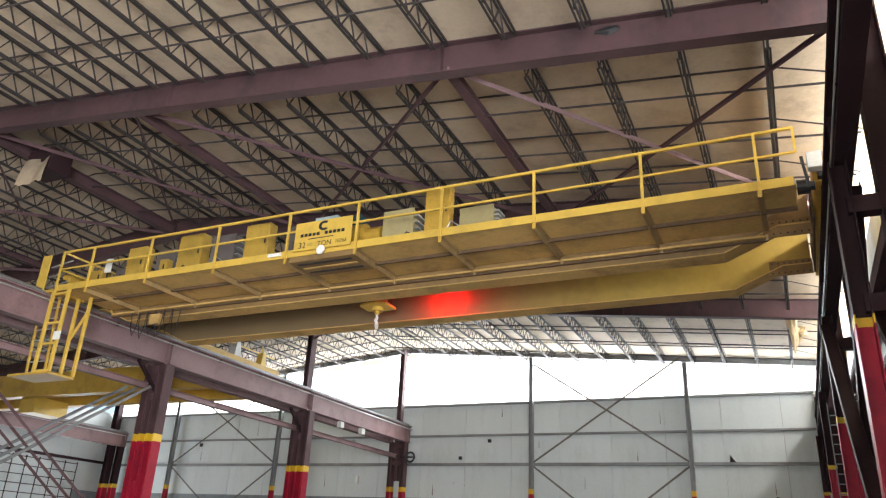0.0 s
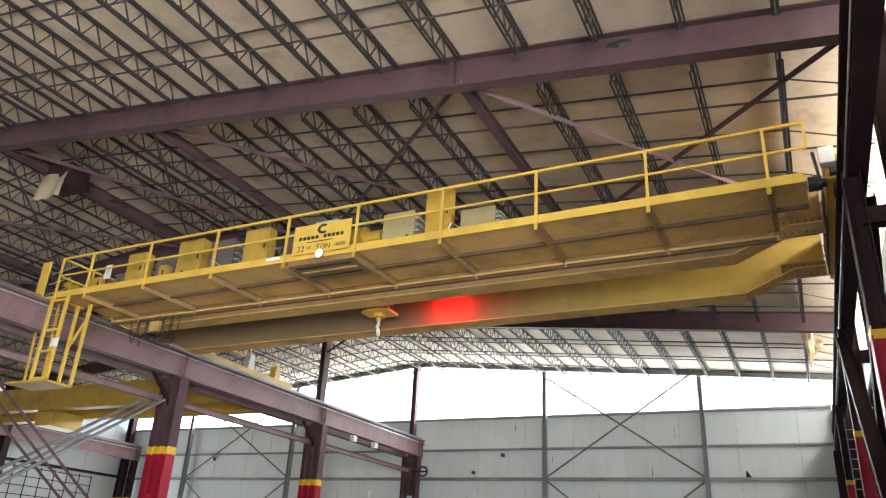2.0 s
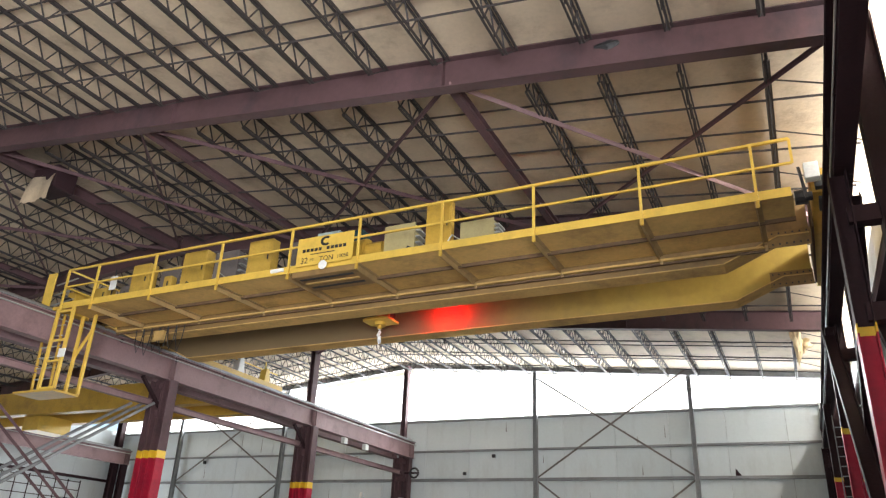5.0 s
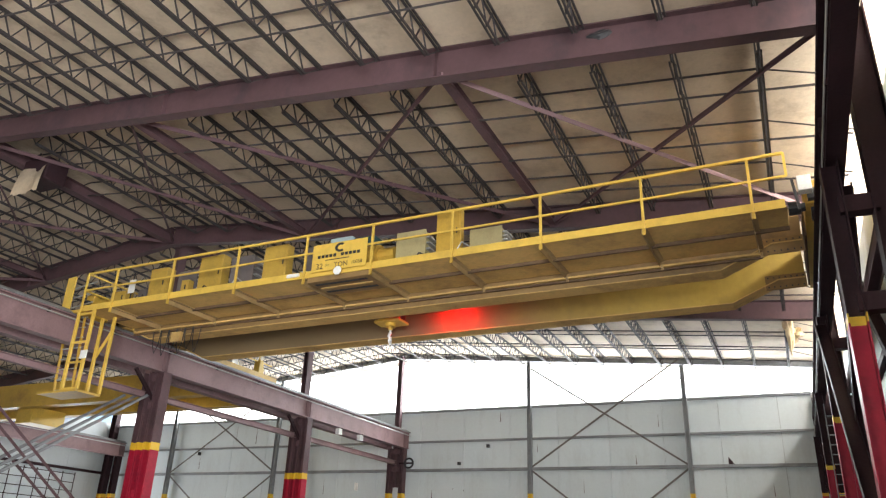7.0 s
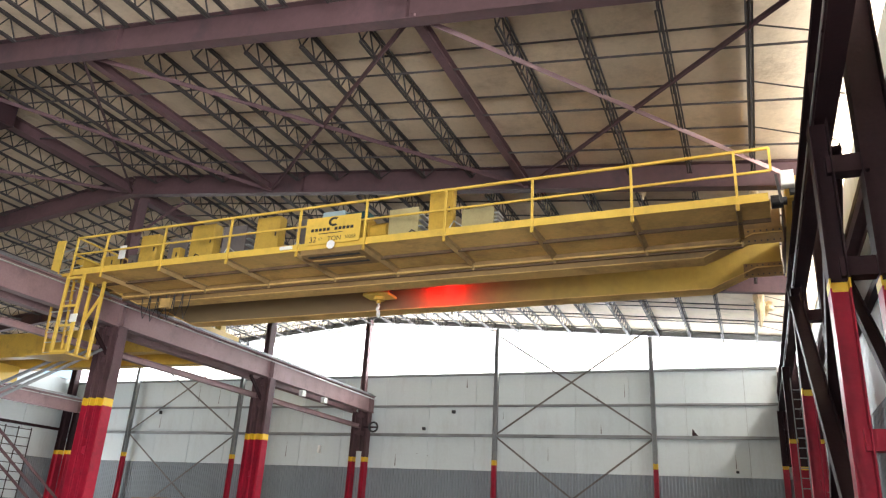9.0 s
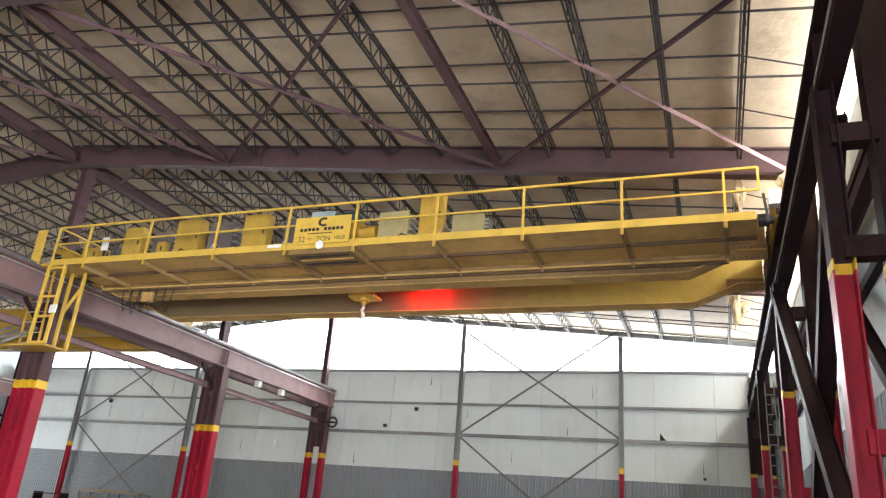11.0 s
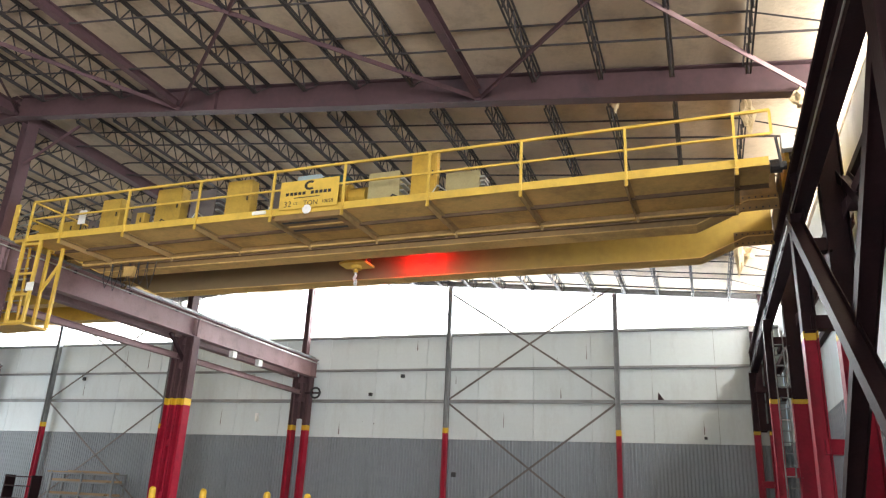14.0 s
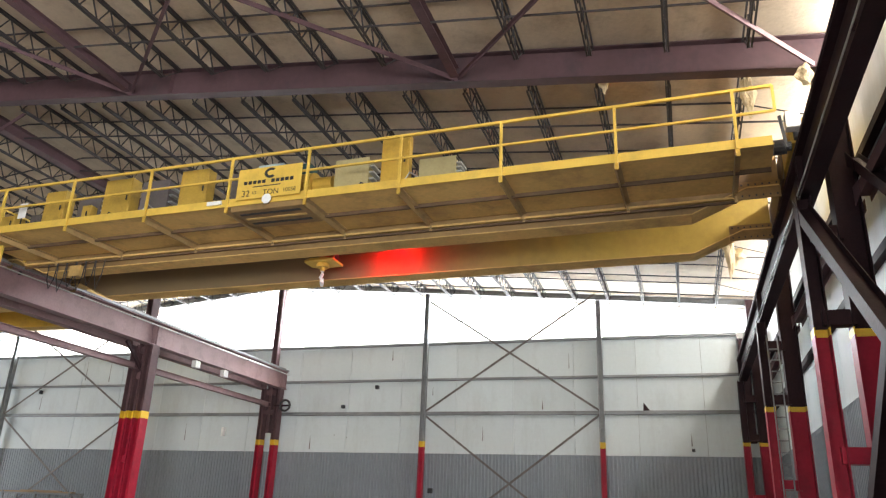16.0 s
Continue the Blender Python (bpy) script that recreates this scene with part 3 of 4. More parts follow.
POSTS = (19.54, 17.6, 15.55, 13.56, 11.56, 9.74, 7.67, 5.51, 3.45, 2.3)
R_TOP, R_MID, P_TOP, P_BOT = 8.47, 7.98, 7.52, 7.38
W_D = 1.86                       # walkway depth
for x in POSTS:
    cpart("rail_post", lambda bm, x=x: bm_box(bm, x - 0.024, x + 0.024, -0.02, 0.028, P_BOT - 0.02, R_TOP), M_YELB)
cpart("top_rail", lambda bm: bm_bar(bm, (2.3, 0.004, R_TOP), (20.16, 0.004, R_TOP - 0.02), 0.05, 0.05), M_YELB)
cpart("mid_rail", lambda bm: bm_bar(bm, (2.3, 0.004, R_MID), (20.16, 0.004, R_MID), 0.04, 0.04), M_YELB)
cpart("end_rail", lambda bm: bm_bar(bm, (20.16, 0.004, R_MID), (20.16, 0.004, R_TOP - 0.02), 0.045, 0.045, (0, 1, 0)), M_YELB)
for z in (R_TOP, R_MID):
    cpart("side_rail", lambda bm: bm_bar(bm, (2.3, 0.0, z), (2.3, W_D, z), 0.045, 0.045), M_YELB)
for dy in (0.95, W_D):
    cpart("rail_post", lambda bm: bm_box(bm, 2.276, 2.324, dy - 0.024, dy + 0.024, P_BOT, R_TOP), M_YELB)
edges = list(POSTS[::-1]) + [20.1]
for a, b in zip(edges, edges[1:]):
    cpart("toe_plate", lambda bm: bm_box(bm, a + 0.025, b - 0.025, 0.03, 0.042, P_BOT, P_TOP + 0.03), M_YELB)
    cpart("walkway_plate", lambda bm: bm_box(bm, a + 0.004, b - 0.004, 0.05, W_D if b < 20 else 1.0, P_BOT + 0.03, P_BOT + 0.045), M_GRIME, "soiled yellow walkway plate")
cpart("walkway_stringer", lambda bm: bm_bar(bm, (2.3, 0.95, P_BOT - 0.005), (20.1, 0.95, P_BOT - 0.005), 0.05, 0.08), M_BROWN)
for x in POSTS[:-1]:
    def br(bm, x=x):
        bm_sweep(bm, (x, 0.03, P_BOT - 0.06), (x, W_D, P_BOT - 0.04), [(-0.05, 0.06), (-0.05, -0.07), (-0.034, -0.07), (-0.034, 0.045), (0.05, 0.045), (0.05, 0.06)])
    cpart("walkway_bracket", br, M_BRACKET, "dusty angle bracket under the walkway")
    cpart("post_foot", lambda bm, x=x: bm_box(bm, x - 0.03, x + 0.03, -0.012, 0.026, P_BOT - 0.15, P_BOT - 0.022), M_YEL)
    cpart("hanger", lambda bm, x=x: bm_box(bm, x - 0.025, x + 0.025, W_D - 0.06, W_D - 0.03, P_BOT - 0.2, P_BOT - 0.08), M_BRACKET)
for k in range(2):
    cpart("cable_channel", lambda bm: bm_box(bm, 2.4, 19.55, W_D - 0.06 + 0.03 * k, W_D + 0.02, P_BOT - 0.13 - 0.07 * k, P_BOT - 0.085 - 0.07 * k), M_GRIME if k == 0 else M_BROWN, "long cable channel along the front girder")


def girder(dy, name, mat):
    top, bot, up_ = 8.2, 7.06, 7.5
    prof = [(2.0, up_), (3.0, bot), (18.74, bot), (19.75, up_), (20.3, up_), (20.3, top), (1.2, top), (1.2, up_)]
    g = cpart(name, lambda bm: bm_prism(bm, prof, "y", dy, dy + 0.4), mat, "deep yellow box girder with cranked ends")
    low = [(1.2, up_), (2.0, up_), (3.0, bot), (18.74, bot), (19.75, up_), (20.3, up_)]
    for p, q in zip(low, low[1:]):
        cpart("bottom_flange", lambda bm: bm_bar(bm, (p[0], dy + 0.2, p[1] - 0.012), (q[0], dy + 0.2, q[1] - 0.012), 0.5, 0.022), M_GRIME, parent=g)
    cpart("top_flange", lambda bm: bm_box(bm, 1.2, 20.3, dy - 0.05, dy + 0.45, top + 0.001, top + 0.025), M_BROWN, parent=g)
    cpart("trolley_rail", lambda bm: bm_box(bm, 1.6, 20.0, dy + 0.17, dy + 0.23, top + 0.026, top + 0.1), M_RAIL, parent=g)
    for x in (1.25, 20.2):
        x0, x1 = (x - 0.04, x + 0.6) if x < 10 else (x - 0.72, x + 0.12)
        cpart("end_plate", lambda bm: bm_box(bm, x0, x1, dy - 0.03, dy - 0.004, up_ - 0.24, up_ + 0.1), M_PLATE, "brown bolted end plate", parent=g)
        for k in range(7):
            for z in (up_ + 0.04, up_ - 0.18):
                xb = x0 + 0.06 + (x1 - x0 - 0.12) * k / 6
                cpart("bolt", lambda bm: bm_box(bm, xb - 0.014, xb + 0.014, dy - 0.045, dy - 0.031, z - 0.014, z + 0.014), M_BLACK, parent=g)
    return g


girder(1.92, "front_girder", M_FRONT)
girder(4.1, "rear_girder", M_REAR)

# end trucks with wheels
Z_RAIL = (RW_TOP + 0.152 - 1.582) / S_CR + 1.5
for x in (20.55, (RW_C - 0.07 - 19.5) / S_CR + 19.5):
    truck = cpart("end_truck", lambda bm: bm_box(bm, x - 0.16, x + 0.16, 0.6, 5.4, Z_RAIL + 0.16, Z_RAIL + 0.62), M_YEL, "yellow end truck", 0.015)
    cpart("truck_side", lambda bm: bm_box(bm, x - 0.2, x - 0.162, 1.7, 4.7, 7.5, Z_RAIL + 0.6), M_BROWN, "brown connecting plate", parent=truck)
    for dy in (1.0, 5.0):
        def wheel(bm):
            n = 20
            ring = [(dy + 0.26 * math.cos(k * 2 * math.pi / n), Z_RAIL + 0.26 + 0.26 * math.sin(k * 2 * math.pi / n)) for k in range(n)]
            bm_prism(bm, ring, "x", x - 0.05, x + 0.05)
        cpart("wheel", wheel, M_BLACK, "dark steel wheel", parent=truck)
    for dy in (0.47, 5.4):
        cpart("bumper", lambda bm: bm_box(bm, x - 0.09, x + 0.09, dy, dy + 0.13, Z_RAIL + 0.2, Z_RAIL + 0.42), M_BLACK, "black rubber bumper", 0.01, parent=truck)

# drive shaft coupling at the walkway's end
cpart("drive_coupling", lambda bm: (bm_tube(bm, [(20.12, 0.5, 7.55), (20.32, 0.5, 7.55)], 0.13, 14), bm_tube(bm, [(20.32, 0.5, 7.55), (20.4, 0.5, 7.55)], 0.08, 12)), M_BLACK, "black drive motor")
cpart("limit_arm", lambda bm: bm_bar(bm, (20.3, 0.25, 7.4), (20.24, 0.25, 8.0), 0.05, 0.05, (0, 1, 0)), M_BLACK)
cpart("switch_box", lambda bm: bm_box(bm, 20.32, 20.55, 0.2, 0.4, 7.75, 8.05), M_WHITE, "white switch box", 0.01)

# machinery on the walkway: x, width, depth offset, depth, foot, top, paint, kind
BOXES = (
    (2.75, 0.55, 0.5, 0.3, 0.0, 0.52, M_BOXY, "control_box"), (3.5, 0.3, 0.75, 0.25, 0.0, 0.6, M_DUSTY, "junction_box"),
    (4.15, 0.62, 0.5, 0.3, 0.05, 1.02, M_BOXY, "control_cabinet"), (4.98, 0.62, 0.75, 0.3, 0.3, 0.9, M_DUSTY, "resistor_bank"), (5.35, 0.26, 0.5, 0.2, 0.08, 0.55, M_BOXY, "control_box"),
    (5.92, 0.78, 0.5, 0.3, 0.1, 1.12, M_BOXY, "control_cabinet"), (6.95, 0.7, 0.6, 0.4, 0.14, 0.98, M_DUSTY, "resistor_bank"), (8.05, 0.72, 0.5, 0.28, 0.05, 1.1, M_BOXY, "control_cabinet"),
    (9.0, 0.5, 0.9, 0.35, 0.0, 1.1, M_DUSTY, "junction_box"), (9.72, 0.64, 0.95, 0.35, 0.0, 1.25, M_BLUE, "drive_cabinet"), (10.4, 0.62, 0.95, 0.35, 0.3, 1.16, M_TEAL, "drive_cabinet"),
    (11.9, 0.72, 0.55, 0.4, 0.14, 0.86, M_BEIGE, "resistor_bank"), (12.95, 0.6, 0.45, 0.18, 0.1, 1.22, M_YEL, "control_cabinet"), (13.78, 0.72, 0.5, 0.4, 0.14, 0.62, M_BEIGE, "resistor_bank"))
for x, w, dy, dp, foot, h, m, nm in BOXES:
    zb = P_BOT + 0.046 + foot
    b = cpart(nm, lambda bm: bm_box(bm, x, x + w, dy, dy + dp, zb, P_TOP + h), m, "", 0.012)
    if foot:
        for xa in (x + 0.02, x + w - 0.06):
            cpart("foot", lambda bm: bm_box(bm, xa, xa + 0.04, dy + 0.04, dy + dp - 0.04, P_BOT + 0.046, zb - 0.001), M_BLACK, parent=b)
    if nm == "resistor_bank":
        # plain front sheet, with element ends standing out of the east side
        cpart("front_sheet", lambda bm: bm_box(bm, x - 0.02, x + w + 0.02, dy - 0.016, dy - 0.003, zb + 0.04, P_TOP + h + 0.02), m, parent=b)
        cpart("base_tray", lambda bm: bm_box(bm, x - 0.03, x + w + 0.1, dy - 0.03, dy + dp, zb - 0.05, zb - 0.002), M_TEAL, parent=b)
        for k in range(5):
            z = zb + 0.06 + k * (P_TOP + h - zb - 0.1) / 5
            cpart("element_end", lambda bm: bm_box(bm, x + w + 0.021, x + w + 0.12, dy + 0.02, dy + dp - 0.02, z, z + 0.035), M_GALV, parent=b)
    else:
        cpart("cabinet_door", lambda bm: bm_box(bm, x + 0.03, x + w - 0.03, dy - 0.014, dy - 0.002, zb + 0.05, P_TOP + h - 0.04), m, parent=b)
        cpart("handle", lambda bm: bm_box(bm, x + w - 0.1, x + w - 0.07, dy - 0.035, dy - 0.015, P_TOP + h * 0.5, P_TOP + h * 0.5 + 0.12), M_BLACK, parent=b)
cpart("paper_notice", lambda bm: bm_box(bm, 3.62, 3.86, 0.3, 0.31, P_TOP + 0.32, P_TOP + 0.7), M_WHITE, "white paper notice on the rail")
cpart("notice_bracket", lambda bm: bm_box(bm, 3.72, 3.75, 0.312, 0.33, P_BOT + 0.046, P_TOP + 0.9), M_BLACK)
cpart("white_label", lambda bm: bm_box(bm, 9.25, 9.6, -0.012, 0.028, P_BOT + 0.06, P_TOP), M_WHITE, "white label on the toe plate")

# gear motor beside the sign
def drum(bm):
    bm_tube(bm, [(10.98, 0.85, 8.02), (11.3, 0.85, 8.02)], 0.3, 18)
    bm_tube(bm, [(11.3, 0.85, 8.02), (11.72, 0.85, 8.02)], 0.19, 16)


gear = cpart("gear_motor", drum, M_YEL, "soiled yellow gear motor")
cpart("motor_foot", lambda bm: bm_box(bm, 11.0, 11.7, 0.62, 1.1, P_BOT + 0.046, 7.76), M_BLACK, parent=gear)
for k in range(9):
    xk = 4.9 + 1.05 * k
    cpart("cable_run", lambda bm: bm_tube(bm, [(xk, 0.45, P_BOT + 0.1), (xk + 0.3, 0.42, P_BOT + 0.3 + 0.1 * (k % 3)), (xk + 0.7, 0.45, P_BOT + 0.2), (xk + 1.0, 0.5, P_BOT + 0.1)], 0.018, 6), M_BLACK if k % 2 else M_GALV)
# sign plate
sign = cpart("sign", lambda bm: bm_box(bm, 9.98, 11.46, -0.05, -0.035, 7.46, 8.14), M_YELB, "yellow sign plate with black lettering")


def lettering(text, x, z, size, dy=-0.052):
    cu = bpy.data.curves.new("lettering", "FONT")
    cu.body, cu.size, cu.extrude = text, size * S_CR, 0.001
    tmp = new("lettering", cu)
    dg = bpy.context.evaluated_depsgraph_get()
    me = bpy.data.meshes.new_from_object(tmp.evaluated_get(dg))
    bpy.data.objects.remove(tmp)
    ob = new("lettering", me)
    me.materials.clear()
    me.materials.append(M_BLACK)
    ob.parent = crane
    p = CR @ Vector((x, dy, z))
    ob.matrix_local = Matrix.Translation(p) @ pose(0, 0, 0, 90)
    ob.parent = sign
    return ob


lettering("32", 10.1, 7.52, 0.2)
lettering("1/2", 10.34, 7.56, 0.09)
lettering("TON", 10.6, 7.52, 0.17)
for k in range(11):
    if k != 5:
        cpart("logo_bar", lambda bm: bm_box(bm, 10.13 + 0.107 * k, 10.21 + 0.107 * k, -0.054, -0.0505, 7.785, 7.86), M_BLACK, parent=sign)
cpart("small_print", lambda bm: bm_box(bm, 10.35, 11.0, -0.054, -0.0505, 7.71, 7.73), M_BLACK, parent=sign)
lettering("10058", 11.06, 7.54, 0.12)


def logo(bm):
    c = Vector((10.74, 8.0))
    n = 14
    for k in range(n):
        a0, a1 = radians(50 + 260 * k / n), radians(50 + 260 * (k + 1) / n)
        o = [(c.x + r * math.cos(a) * 1.3, c.y + r * math.sin(a)) for r, a in ((0.06, a0), (0.115, a0), (0.115, a1), (0.06, a1))]
        bm_prism(bm, o, "y", -0.054, -0.0505)


cpart("logo", logo, M_BLACK, parent=sign)


def disc(bm):
    n = 8
    bm_prism(bm, [(10.72 + 0.11 * math.cos((k + 0.5) * 2 * math.pi / n), 7.42 + 0.11 * math.sin((k + 0.5) * 2 * math.pi / n)) for k in range(n)], "y", -0.075, -0.055)


cpart("round_plate", disc, M_WHITE, "white octagonal plate")

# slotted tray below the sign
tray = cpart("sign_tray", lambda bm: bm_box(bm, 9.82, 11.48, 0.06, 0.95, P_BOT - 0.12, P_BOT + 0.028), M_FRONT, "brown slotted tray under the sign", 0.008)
for k in range(3):
    cpart("slot_bar", lambda bm: bm_box(bm, 9.95, 11.35, 0.2 + 0.24 * k, 0.27 + 0.24 * k, P_BOT - 0.135, P_BOT - 0.121), M_GRIME if k % 2 else M_BLACK, parent=tray)
# pull box under the front girder's west end
pull = cpart("pull_box", lambda bm: bm_box(bm, 4.02, 4.36, 1.72, 1.9, 6.82, 7.1), M_GRIME, "soiled pull box under the front girder", 0.01)
cpart("pull_box_bracket", lambda bm: bm_box(bm, 4.1, 4.28, 1.78, 1.84, 7.101, 7.22), M_BROWN, parent=pull)
# trolley between the girders, with hook block and warning lamp
cpart("trolley", lambda bm: bm_box(bm, 9.6, 12.7, 2.2, 4.3, 8.32, 8.48), M_YEL, "yellow hoist trolley", 0.02)
HX, HD = 10.36, 3.1


def ngon(cx, cy, r, n, turn=0.5):
    return [(cx + r * math.cos((k + turn) * 2 * math.pi / n), cy + r * math.sin((k + turn) * 2 * math.pi / n)) for k in range(n)]


cpart("hook_plate", lambda bm: bm_prism(bm, [(HX - 0.4, HD - 0.2), (HX - 0.2, HD - 0.3), (HX + 0.38, HD - 0.3), (HX + 0.38, HD + 0.3), (HX - 0.2, HD + 0.3), (HX - 0.4, HD + 0.2)], "z", 7.12, 7.19), M_YELB, "yellow hook block plate", 0.01)
cpart("hook_block", lambda bm: bm_box(bm, HX - 0.3, HX + 0.3, HD - 0.22, HD + 0.22, 7.192, 7.6), M_BLACK, "black sheave block")
cpart("hook_swivel", lambda bm: (bm_prism(bm, ngon(HX, HD, 0.15, 16), "z", 7.03, 7.118), bm_prism(bm, ngon(HX, HD, 0.06, 10), "z", 6.94, 7.03)), M_YEL)
cpart("hook", lambda bm: bm_tube(bm, [(HX, HD, 6.95), (HX + 0.01, HD, 6.87), (HX - 0.05, HD + 0.03, 6.79), (HX - 0.03, HD + 0.05, 6.69), (HX + 0.01, HD + 0.02, 6.6), (HX + 0.04, HD - 0.03, 6.66), (HX + 0.04, HD - 0.05, 6.74)], 0.042, 10), M_WHITE, "pale hook")
cpart("hook_frame", lambda bm: bm_prism(bm, [(HX + 0.05, 7.2), (HX + 0.46, 7.12), (HX + 0.46, 7.55), (HX + 0.38, 7.55), (HX + 0.38, 7.22), (HX + 0.07, 7.28)], "y", HD - 0.36, HD - 0.31), M_ORANGE, "orange guard frame beside the hook block")
for k in range(4):
    cpart("hoist_rope", lambda bm: bm_tube(bm, [(HX - 0.2 + 0.13 * k, HD, 7.6), (HX - 0.2 + 0.13 * k, HD, 8.32)], 0.012, 6), M_BLACK)

lampbody = cpart("warning_lamp", lambda bm: bm_box(bm, 11.7, 12.0, 3.6, 3.8, 7.79, 7.95), M_BLACK, "red warning lamp hung under the trolley", 0.01)
for b in ((11.7, 12.0, 3.6, 3.615, 7.74, 7.789),):
    cpart("lamp_hood", lambda bm: bm_box(bm, *b), M_BLACK, parent=lampbody)
cpart("lamp_arm", lambda bm: bm_box(bm, 11.82, 11.88, 3.68, 3.72, 7.952, 8.32), M_BLACK, parent=lampbody)
cpart("lens", lambda bm: bm_box(bm, 11.74, 11.96, 3.64, 3.78, 7.765, 7.788), M_REDLAMP, "glowing red lens", parent=lampbody)

# access ladder and cage at the west end of the walkway
CX0, CX1 = 2.28, 2.86
for x, dy in ((CX0, 0.0), (CX1, 0.0), (CX0 + 0.1, 0.7), (CX1, 0.7)):
    cpart("cage_post", lambda bm: bm_box(bm, x - 0.045, x + 0.045, dy - 0.03, dy + 0.03, 5.2, 7.36), M_YELB)
for z in (5.2, 5.9, 6.45, 7.25):
    cpart("cage_rail", lambda bm: bm_box(bm, CX0, CX1, -0.02, 0.02, z, z + 0.055), M_YELB)
cpart("cage_brace", lambda bm: bm_bar(bm, (CX0 + 0.1, 0.7, 6.2), (CX1, 0.7, 6.95), 0.03, 0.1), M_YELB)
cpart("cage_floor", lambda bm: bm_box(bm, 1.35, CX1, -0.03, 0.75, 5.14, 5.195), M_YEL)
for x in (1.4, 2.1):
    cpart("ladder_stile", lambda bm: bm_bar(bm, (x + 0.12, 0.35, 5.2), (x - 0.02, 0.35, 7.35), 0.04, 0.06, (0, 1, 0)), M_YEL)
for k in range(8):
    cpart("ladder_rung", lambda bm: bm_bar(bm, (1.5 - 0.014 * k, 0.35, 5.3 + k * 0.29), (2.2, 0.35, 5.3 + k * 0.29), 0.026, 0.026), M_GALV, "pale worn rung")
cpart("landing", lambda bm: bm_box(bm, 0.9, 2.28, 0.0, 1.0, 7.36, 7.44), M_YEL)
cpart("landing_guard", lambda bm: bm_box(bm, 1.5, 1.82, -0.02, 0.02, 7.44, 8.45), M_YELB)
for z in (7.75, 8.05, 8.35):
    cpart("landing_rail", lambda bm: bm_bar(bm, (1.2, 0.5, z), (2.3, 0.3, z), 0.03, 0.03), M_GALV)
cpart("junction_plate", lambda bm: bm_box(bm, CX1 - 0.1, CX1 + 0.14, -0.06, -0.035, 6.0, 6.22), M_WHITE, "white junction box")
# festoon cables at the west end
for k in range(6):
    x0 = 3.3 + 0.3 * k
    cpart("festoon_cable", lambda bm: bm_tube(bm, [(x0, 1.75, 7.2), (x0 + 0.03, 1.75, 6.8), (x0 + 0.14, 1.75, 6.55 - 0.1 * (k % 2)), (x0 + 0.25, 1.75, 6.8), (x0 + 0.28, 1.75, 7.2)], 0.013, 6), M_BLACK, "black hanging cable loop")


# ---- second crane in the west bay ----
crane2 = thing("overhead_crane", "yellow overhead crane parked in the west bay", "overhead crane")


def c2(name, fn, mat, label=""):
    bm = bmesh.new()
    fn(bm)
    return part(name, bm, mat, crane2, label)


for y in (22.0, 24.2):
    c2("girder", lambda bm, y=y: bm_box(bm, -19.9, -0.6, y, y + 0.45, 7.1, 8.1), M_YEL, "yellow box girder")
c2("end_truck", lambda bm: bm_box(bm, -0.6, -0.2, 19.9, 25.5, 8.0, 8.45), M_YEL)
c2("end_truck", lambda bm: bm_box(bm, -20.3, -19.9, 21.0, 25.5, 8.0, 8.45), M_YEL)
for y, w, h, m, lab in ((20.2, 0.5, 0.35, M_WHITE, "pale motor housing"), (22.6, 0.4, 0.6, M_WHITE, "pale junction box"), (24.3, 0.35, 0.55, M_YELB, "yellow bumper plate")):
    c2("end_fitting", lambda bm: (bm_prism(bm, [(y, 8.451), (y + w, 8.451), (y + w * 0.7, 8.45 + h), (y + w * 0.2, 8.45 + h)], "x", -0.55, -0.25), bm_box(bm, -0.42, -0.38, y + w * 0.4, y + w * 0.5, 8.45 + h + 0.001, 8.75 + h)), m, lab)
c2("end_rail", lambda bm: bm_bar(bm, (-0.4, 20.0, 8.95), (-0.4, 25.3, 8.95), 0.04, 0.04), M_YELB)
c2("hoist", lambda bm: bm_box(bm, -12.0, -11.0, 22.5, 24.2, 6.5, 7.2), M_YELB)


# ---- bracing between columns ----
def brace_i(name, a, b, d, mat, label, group):
    brace = thing(name, label, "brace", group)
    bm = bmesh.new()
    bm_ibeam(bm, a, b, d, d * 0.9, 0.014, 0.012, (1, 0, 0))
    part("section", bm, mat, brace)
    for p, q in ((a, b), (b, a)):
        # gusset plate welded flat against the section's end
        sy, sz = (1 if q[1] > p[1] else -1), (1 if q[2] > p[2] else -1 if q[2] < p[2] else 0)
        bm = bmesh.new()
        x0 = p[0] - d / 2 - 0.014
        bm_prism(bm, [(p[1], p[2] - d * 0.7), (p[1] + sy * 0.42, p[2] - d * 0.5 + sz * 0.3), (p[1] + sy * 0.42, p[2] + d * 0.5 + sz * 0.3), (p[1], p[2] + d * 0.7)], "x", x0, x0 + 0.011)
        part("gusset", bm, mat, brace, "dark gusset plate")


for y0, y1 in ((10.9, 18.4),):
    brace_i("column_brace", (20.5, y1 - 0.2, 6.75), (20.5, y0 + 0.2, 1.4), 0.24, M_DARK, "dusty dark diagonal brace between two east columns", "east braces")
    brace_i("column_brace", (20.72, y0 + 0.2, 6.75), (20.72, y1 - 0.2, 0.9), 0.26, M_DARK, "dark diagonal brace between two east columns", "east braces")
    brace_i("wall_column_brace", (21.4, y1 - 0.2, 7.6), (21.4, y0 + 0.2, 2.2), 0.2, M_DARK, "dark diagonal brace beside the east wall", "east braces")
for y0, y1 in ((18.4, 26.9), (26.9, 36.0), (10.9, 18.4)):
    brace_i("wall_strut", (21.45, y0 + 0.2, 6.9), (21.45, y1 - 0.2, 6.9), 0.24, M_PRIMER, "mauve strut along the east wall columns", "east struts")
